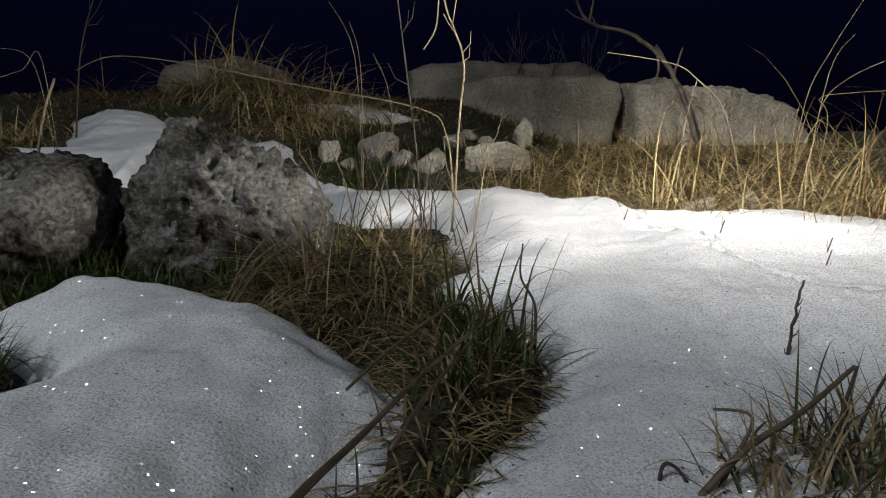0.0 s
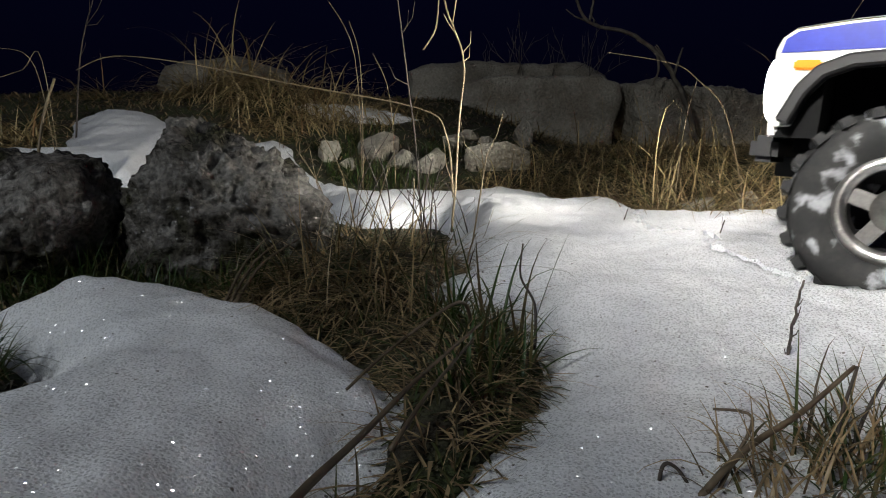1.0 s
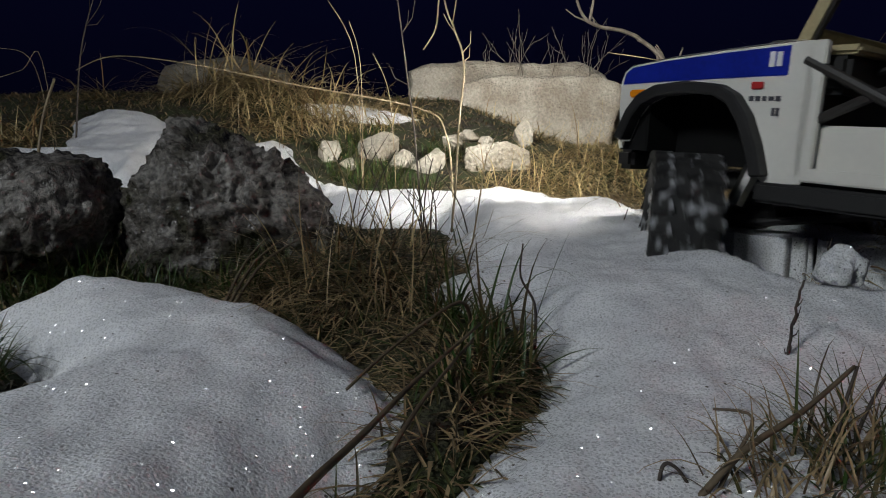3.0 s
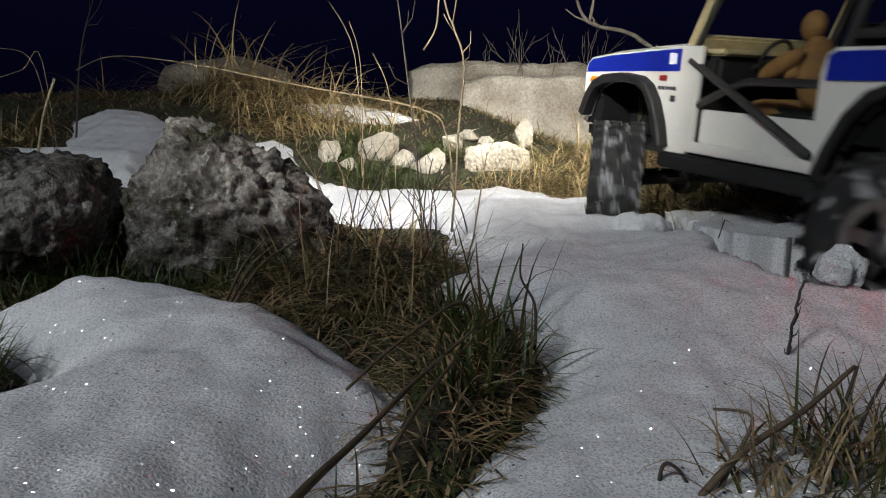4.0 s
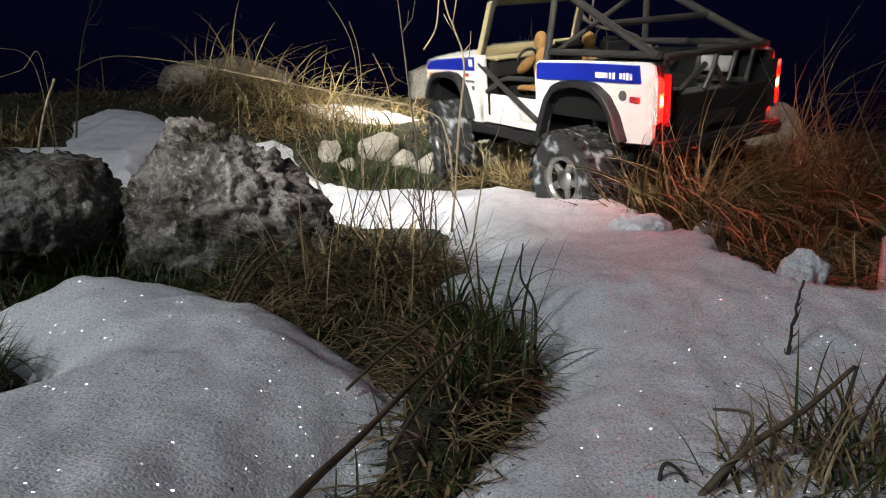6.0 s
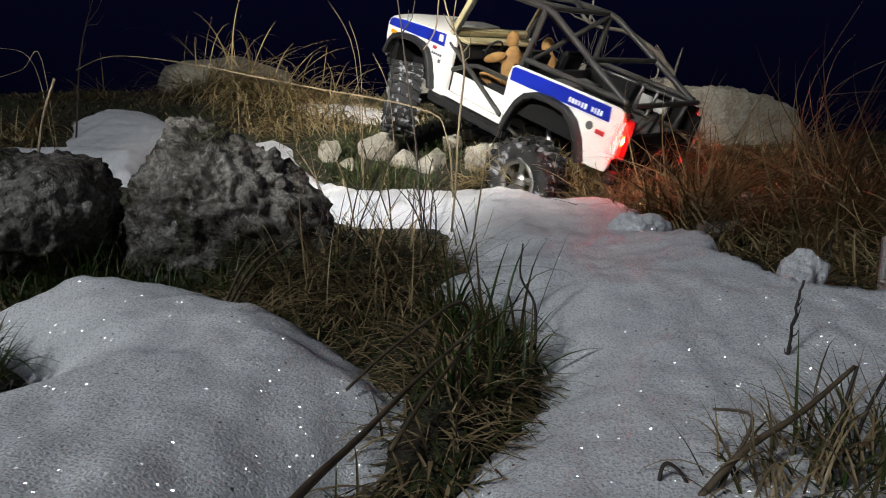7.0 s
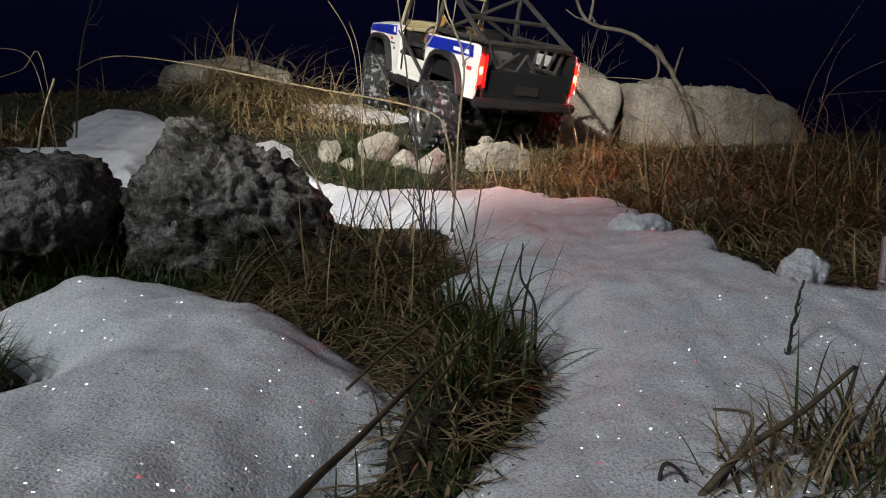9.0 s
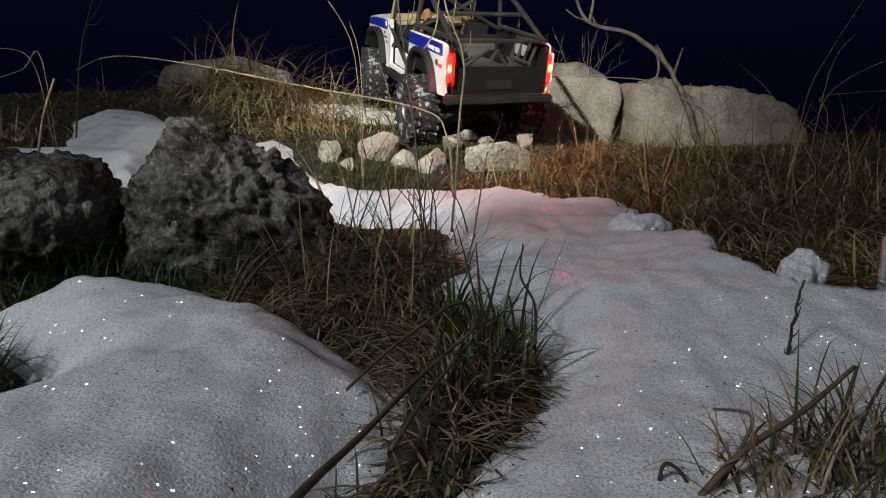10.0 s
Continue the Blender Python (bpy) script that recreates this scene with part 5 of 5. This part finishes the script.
# ---- the snow that the wheels break, in rigid pieces ----
def clods():
    rs = np.random.RandomState(15)
    step = 0.005
    xs, ys = np.arange(0.06, 0.66, step), np.arange(0.20, 0.96, step)
    X, Y = np.meshgrid(xs, ys)
    inside = (trench_d(X, Y) > -0.010) & (snow_sd(X, Y) > -0.004)
    sx, sy = np.meshgrid(np.arange(0.06, 0.70, 0.048), np.arange(0.18, 1.0, 0.048))
    seeds = np.stack([sx.ravel(), sy.ravel()], 1) + rs.uniform(-0.019, 0.019, (sx.size, 2))
    wx, wy = X + 0.006 * fbm(X, Y, 51, 3, 70.0), Y + 0.006 * fbm(X, Y, 52, 3, 70.0)
    owner = np.argmin((wx[..., None] - seeds[:, 0]) ** 2 + (wy[..., None] - seeds[:, 1]) ** 2, -1)
    top = snow_top(X, Y)
    made = []
    for k in range(len(seeds)):
        cells = [(j, i) for j, i in zip(*np.where((owner == k) & inside)) if j + 1 < len(ys) and i + 1 < len(xs)]
        if len(cells) < 6:
            continue
        cx, cy = np.mean([xs[i] for _, i in cells]), np.mean([ys[j] for j, _ in cells])
        cz = float(ground_z(cx, cy))
        index, verts, faces, edges = {}, [], [], {}

        def vert(j, i, low):
            if (j, i, low) not in index:
                index[(j, i, low)] = len(verts)
                z = cz - 0.004 if low in (1, 3) else top[j, i]
                verts.append((xs[i] - cx, ys[j] - cy, z - cz))
            return index[(j, i, low)]

        for j, i in cells:
            ring = [(j, i), (j, i + 1), (j + 1, i + 1), (j + 1, i)]
            faces.append([vert(a, b, 0) for a, b in ring])
            faces.append([vert(a, b, 1) for a, b in ring[::-1]])
            for a, b in zip(ring, ring[1:] + ring[:1]):
                edges[(a, b)] = edges.get((a, b), 0) + 1
        for a, b in edges:
            if (b, a) not in edges:
                faces.append([vert(*a, 2), vert(*a, 3), vert(*b, 3), vert(*b, 2)])
        ob = raw("snow_clod", verts, faces, SNOW)
        ob.location = (cx, cy, cz)
        tagged(ob, "clod of old snow broken loose by the wheels", "snow", "broken snow")
        made.append(ob)
    return made


CLODS = clods()
HEAP = boulder("snow_mound", (0.168, 0.572, 0.030), (0.028, 0.022, 0.017), SNOW, 71, (0, 0, 20), 5, 0.22, 0.0, 0.0, "mound of snow pushed up beside the wheel", "broken snow")
tagged(HEAP, category="snow")
LUMP = boulder("snow_lump", (0.250, 0.420, 0.022), (0.017, 0.014, 0.014), SNOW, 73, (0, 0, 50), 5, 0.25, 0.0, 0.0, "lump of snow thrown up by the wheel", "broken snow")
tagged(LUMP, category="snow")


# ---- assumed unseen torch beside the camera, added to light the truck's surroundings ----
def build_added_torch():
    stand = new("added_torch_stand")
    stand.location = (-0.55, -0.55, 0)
    tagged(stand, "assumed unseen black torch on an added thin pole beside the camera", "torch")
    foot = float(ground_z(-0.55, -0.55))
    # pole added so the torch does not hang in the air
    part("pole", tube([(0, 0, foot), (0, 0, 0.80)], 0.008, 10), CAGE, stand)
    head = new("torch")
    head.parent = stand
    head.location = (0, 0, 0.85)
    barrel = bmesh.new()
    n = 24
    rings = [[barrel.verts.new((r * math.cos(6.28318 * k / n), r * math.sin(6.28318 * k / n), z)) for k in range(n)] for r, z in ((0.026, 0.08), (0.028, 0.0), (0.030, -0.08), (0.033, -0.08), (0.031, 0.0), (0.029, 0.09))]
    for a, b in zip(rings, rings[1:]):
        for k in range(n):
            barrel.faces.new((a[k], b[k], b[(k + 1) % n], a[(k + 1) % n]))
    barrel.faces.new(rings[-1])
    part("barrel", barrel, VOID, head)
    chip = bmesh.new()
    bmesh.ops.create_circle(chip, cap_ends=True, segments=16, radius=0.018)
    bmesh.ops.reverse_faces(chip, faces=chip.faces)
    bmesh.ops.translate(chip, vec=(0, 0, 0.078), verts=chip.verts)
    part("added_torch_chip", chip, ADDED_TORCH, head, "lit white lamp")
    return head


ADDED_TORCH = plain("added_torch_led", (1.0, 0.97, 0.93), 0.3, glow=21500.0)
torch = build_added_torch()


# ---- what moves ----
# seconds, place, turns about x, y, z
TRUCK_ROWS = [
    (0.0, 0.680, 0.235, 0.048, -1.5, -2.7, 143.0),
    (0.7, 0.4842, 0.3832, 0.0384, -1.1, -3.8, 142.6),
    (1.0, 0.4539, 0.3729, 0.0314, 1.3, -3.3, 142.2),
    (1.2, 0.4448, 0.3760, 0.0288, 2.7, -3.1, 140.1),
    (1.5, 0.4283, 0.3737, 0.0234, 4.7, -2.7, 135.6),
    (1.8, 0.3869, 0.3606, 0.0152, 6.2, 0.0, 135.4),
    (2.1, 0.3718, 0.3778, 0.0085, 6.1, -1.4, 133.3),
    (2.5, 0.3667, 0.3819, 0.0059, 3.0, -3.4, 130.2),
    (2.7, 0.3596, 0.3972, 0.0168, 2.9, -2.2, 127.3),
    (3.8, 0.3357, 0.5344, 0.0298, -2.6, -7.5, 117.2),
    (4.1, 0.3272, 0.6046, 0.0437, 0.1, -6.3, 110.5),
    (4.5, 0.3366, 0.7650, 0.0541, -10.1, -6.7, 98.4),
    (5.0, 0.3125, 0.8581, 0.0613, -9.8, -3.7, 104.1),
    (5.5, 0.2542, 0.9257, 0.0734, -6.1, 0.8, 108.2),
    (5.7, 0.2262, 0.9351, 0.0799, -11.2, -3.3, 112.4),
    (6.8, 0.1106, 1.0985, 0.1069, -2.7, -22.3, 134.4),
    (7.5, 0.0962, 1.1218, 0.1140, -10.0, -20.7, 125.0),
    (8.0, 0.0940, 1.1625, 0.1195, -8.4, -18.5, 110.9),
    (8.5, 0.0669, 1.2808, 0.1365, 1.6, -14.3, 108.5),
    (9.0, 0.0142, 1.3438, 0.1674, 2.0, -13.8, 116.4),
    (10.0, 0.0029, 1.3813, 0.1891, -2.6, -15.8, 111.0),
]
STEER = [(0, 0), (1.2, 0), (1.7, -42), (2.1, -54), (2.7, -50), (4.1, -36), (5.0, -14), (5.7, -12), (6.8, -36), (7.5, -32), (8.5, -18), (10, -10)]
SLIP = [(0, 0), (1.4, 0), (2.0, 1.5), (2.45, 1.5), (2.8, 4.0), (5.5, 9.0), (6.8, 9.5), (10, 10.0)]
LIFT = {"fl": [(0, 0.010), (1.3, 0.008), (1.8, -0.006), (2.7, -0.012), (4.1, -0.004), (5.0, 0.0), (6.8, 0.0), (10, 0.0)],
        "rl": [(0, 0.0), (4.5, 0.004), (5.7, -0.006), (6.8, -0.014), (7.5, -0.016), (8.5, -0.008), (10, 0.0)],
        "fr": [(0, 0.0), (5.5, 0.0), (7.5, -0.004), (10, 0.0)],
        "rr": [(0, 0.0), (5.5, -0.006), (7.5, 0.012), (10, 0.0)]}


def between(rows, t):
    return float(np.interp(t, [r[0] for r in rows], [r[1] for r in rows]))


def truck_at(t):
    ts = [r[0] for r in TRUCK_ROWS]
    return pose(*[float(np.interp(t, ts, [r[k] for r in TRUCK_ROWS])) for k in range(1, 7)])


HUBS = {"fl": (AXF, TRACK), "rl": (AXR, TRACK), "fr": (AXF, -TRACK), "rr": (AXR, -TRACK)}


def struck(place, reach):
    """When a wheel first comes within reach of a place, and the truck's pose then."""
    for k in range(0, 101):
        m = truck_at(k / 10)
        for x, y in HUBS.values():
            c = m @ Vector((x, y, 0))
            if math.hypot(c.x - place[0], c.y - place[1]) < reach:
                return k / 10, m
    return None, None


def motions():
    walk(truck, [(r[0], pose(*r[1:])) for r in TRUCK_ROWS])
    # wheels roll by the way gone, and slip
    spins, way, last = [], 0.0, truck_at(0).translation
    for k in range(101):
        here = truck_at(k / 10).translation
        way += (here - last).length
        last = here
        spins.append(math.degrees(way / RAD) + math.degrees(between(SLIP, k / 10)))
    for key, (x, y) in HUBS.items():
        rows = []
        for k in range(101):
            t = k / 10
            s = between(STEER, t) if key[0] == "f" else 0
            m = pose(x, y, RAD + between(LIFT[key], t), 0, 0, s + (0 if y > 0 else 180)) @ pose(0, 0, 0, 0, spins[k] * (1 if y > 0 else -1), 0)
            rows.append((t, m))
        walk(wheels[key], rows)
    # aims of the added torch, set by hand to brighten truck, blocks and crest
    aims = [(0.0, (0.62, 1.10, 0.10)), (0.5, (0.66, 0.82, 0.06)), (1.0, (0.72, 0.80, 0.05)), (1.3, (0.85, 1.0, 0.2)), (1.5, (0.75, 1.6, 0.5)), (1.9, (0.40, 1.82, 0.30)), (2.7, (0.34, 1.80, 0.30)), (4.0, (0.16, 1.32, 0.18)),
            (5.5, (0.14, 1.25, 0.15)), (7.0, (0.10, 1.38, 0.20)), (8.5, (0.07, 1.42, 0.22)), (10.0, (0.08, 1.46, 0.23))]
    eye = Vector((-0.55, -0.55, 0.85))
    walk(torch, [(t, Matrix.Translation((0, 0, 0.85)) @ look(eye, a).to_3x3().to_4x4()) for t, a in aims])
    rs = random.Random(31)
    for ob in CLODS:
        t, m = struck(ob.location, 0.050)
        if t is None:
            continue
        home = Matrix.Translation(ob.location)
        lost = home @ pose(rs.uniform(-0.008, 0.008), rs.uniform(-0.008, 0.008), -0.052, rs.uniform(-12, 12), rs.uniform(-12, 12), rs.uniform(-15, 15))
        t = max(t, 0.25)
        walk(ob, [(0, home), (t - 0.2, home), (t + 0.15, lost), (10, lost)])
    for ob in WAY + BOWED:
        t, m = struck(ob.location, 0.075)
        if t is None:
            continue
        home = Matrix.Translation(ob.location)
        ahead = m.to_3x3() @ Vector((1, 0, 0))
        axis = Vector((-ahead.y, ahead.x, 0)).normalized()
        t = max(t, 0.4)
        flat = home @ Matrix.Rotation(radians(rs.uniform(40, 60)), 4, axis)
        after = home @ Matrix.Rotation(radians(rs.uniform(4, 18)), 4, axis)
        walk(ob, [(0, home), (t - 0.3, home), (t + 0.15, flat), (min(t + 2.6, 9.7), flat), (min(t + 3.2, 9.9), after), (10, after)])
    a, b = HEAP.matrix_world.copy(), Matrix.Translation((0.0, 0.008, 0.042)) @ HEAP.matrix_world
    walk(HEAP, [(0, a), (2.6, a), (3.6, b), (10, b)])
    a, b = LUMP.matrix_world.copy(), Matrix.Translation((0.0, 0.0, 0.048)) @ LUMP.matrix_world
    c = Matrix.Translation((-0.026, -0.004, 0.046)) @ LUMP.matrix_world
    walk(LUMP, [(0, a), (1.6, a), (2.0, b), (4.0, b), (4.5, c), (10, c)])


motions()
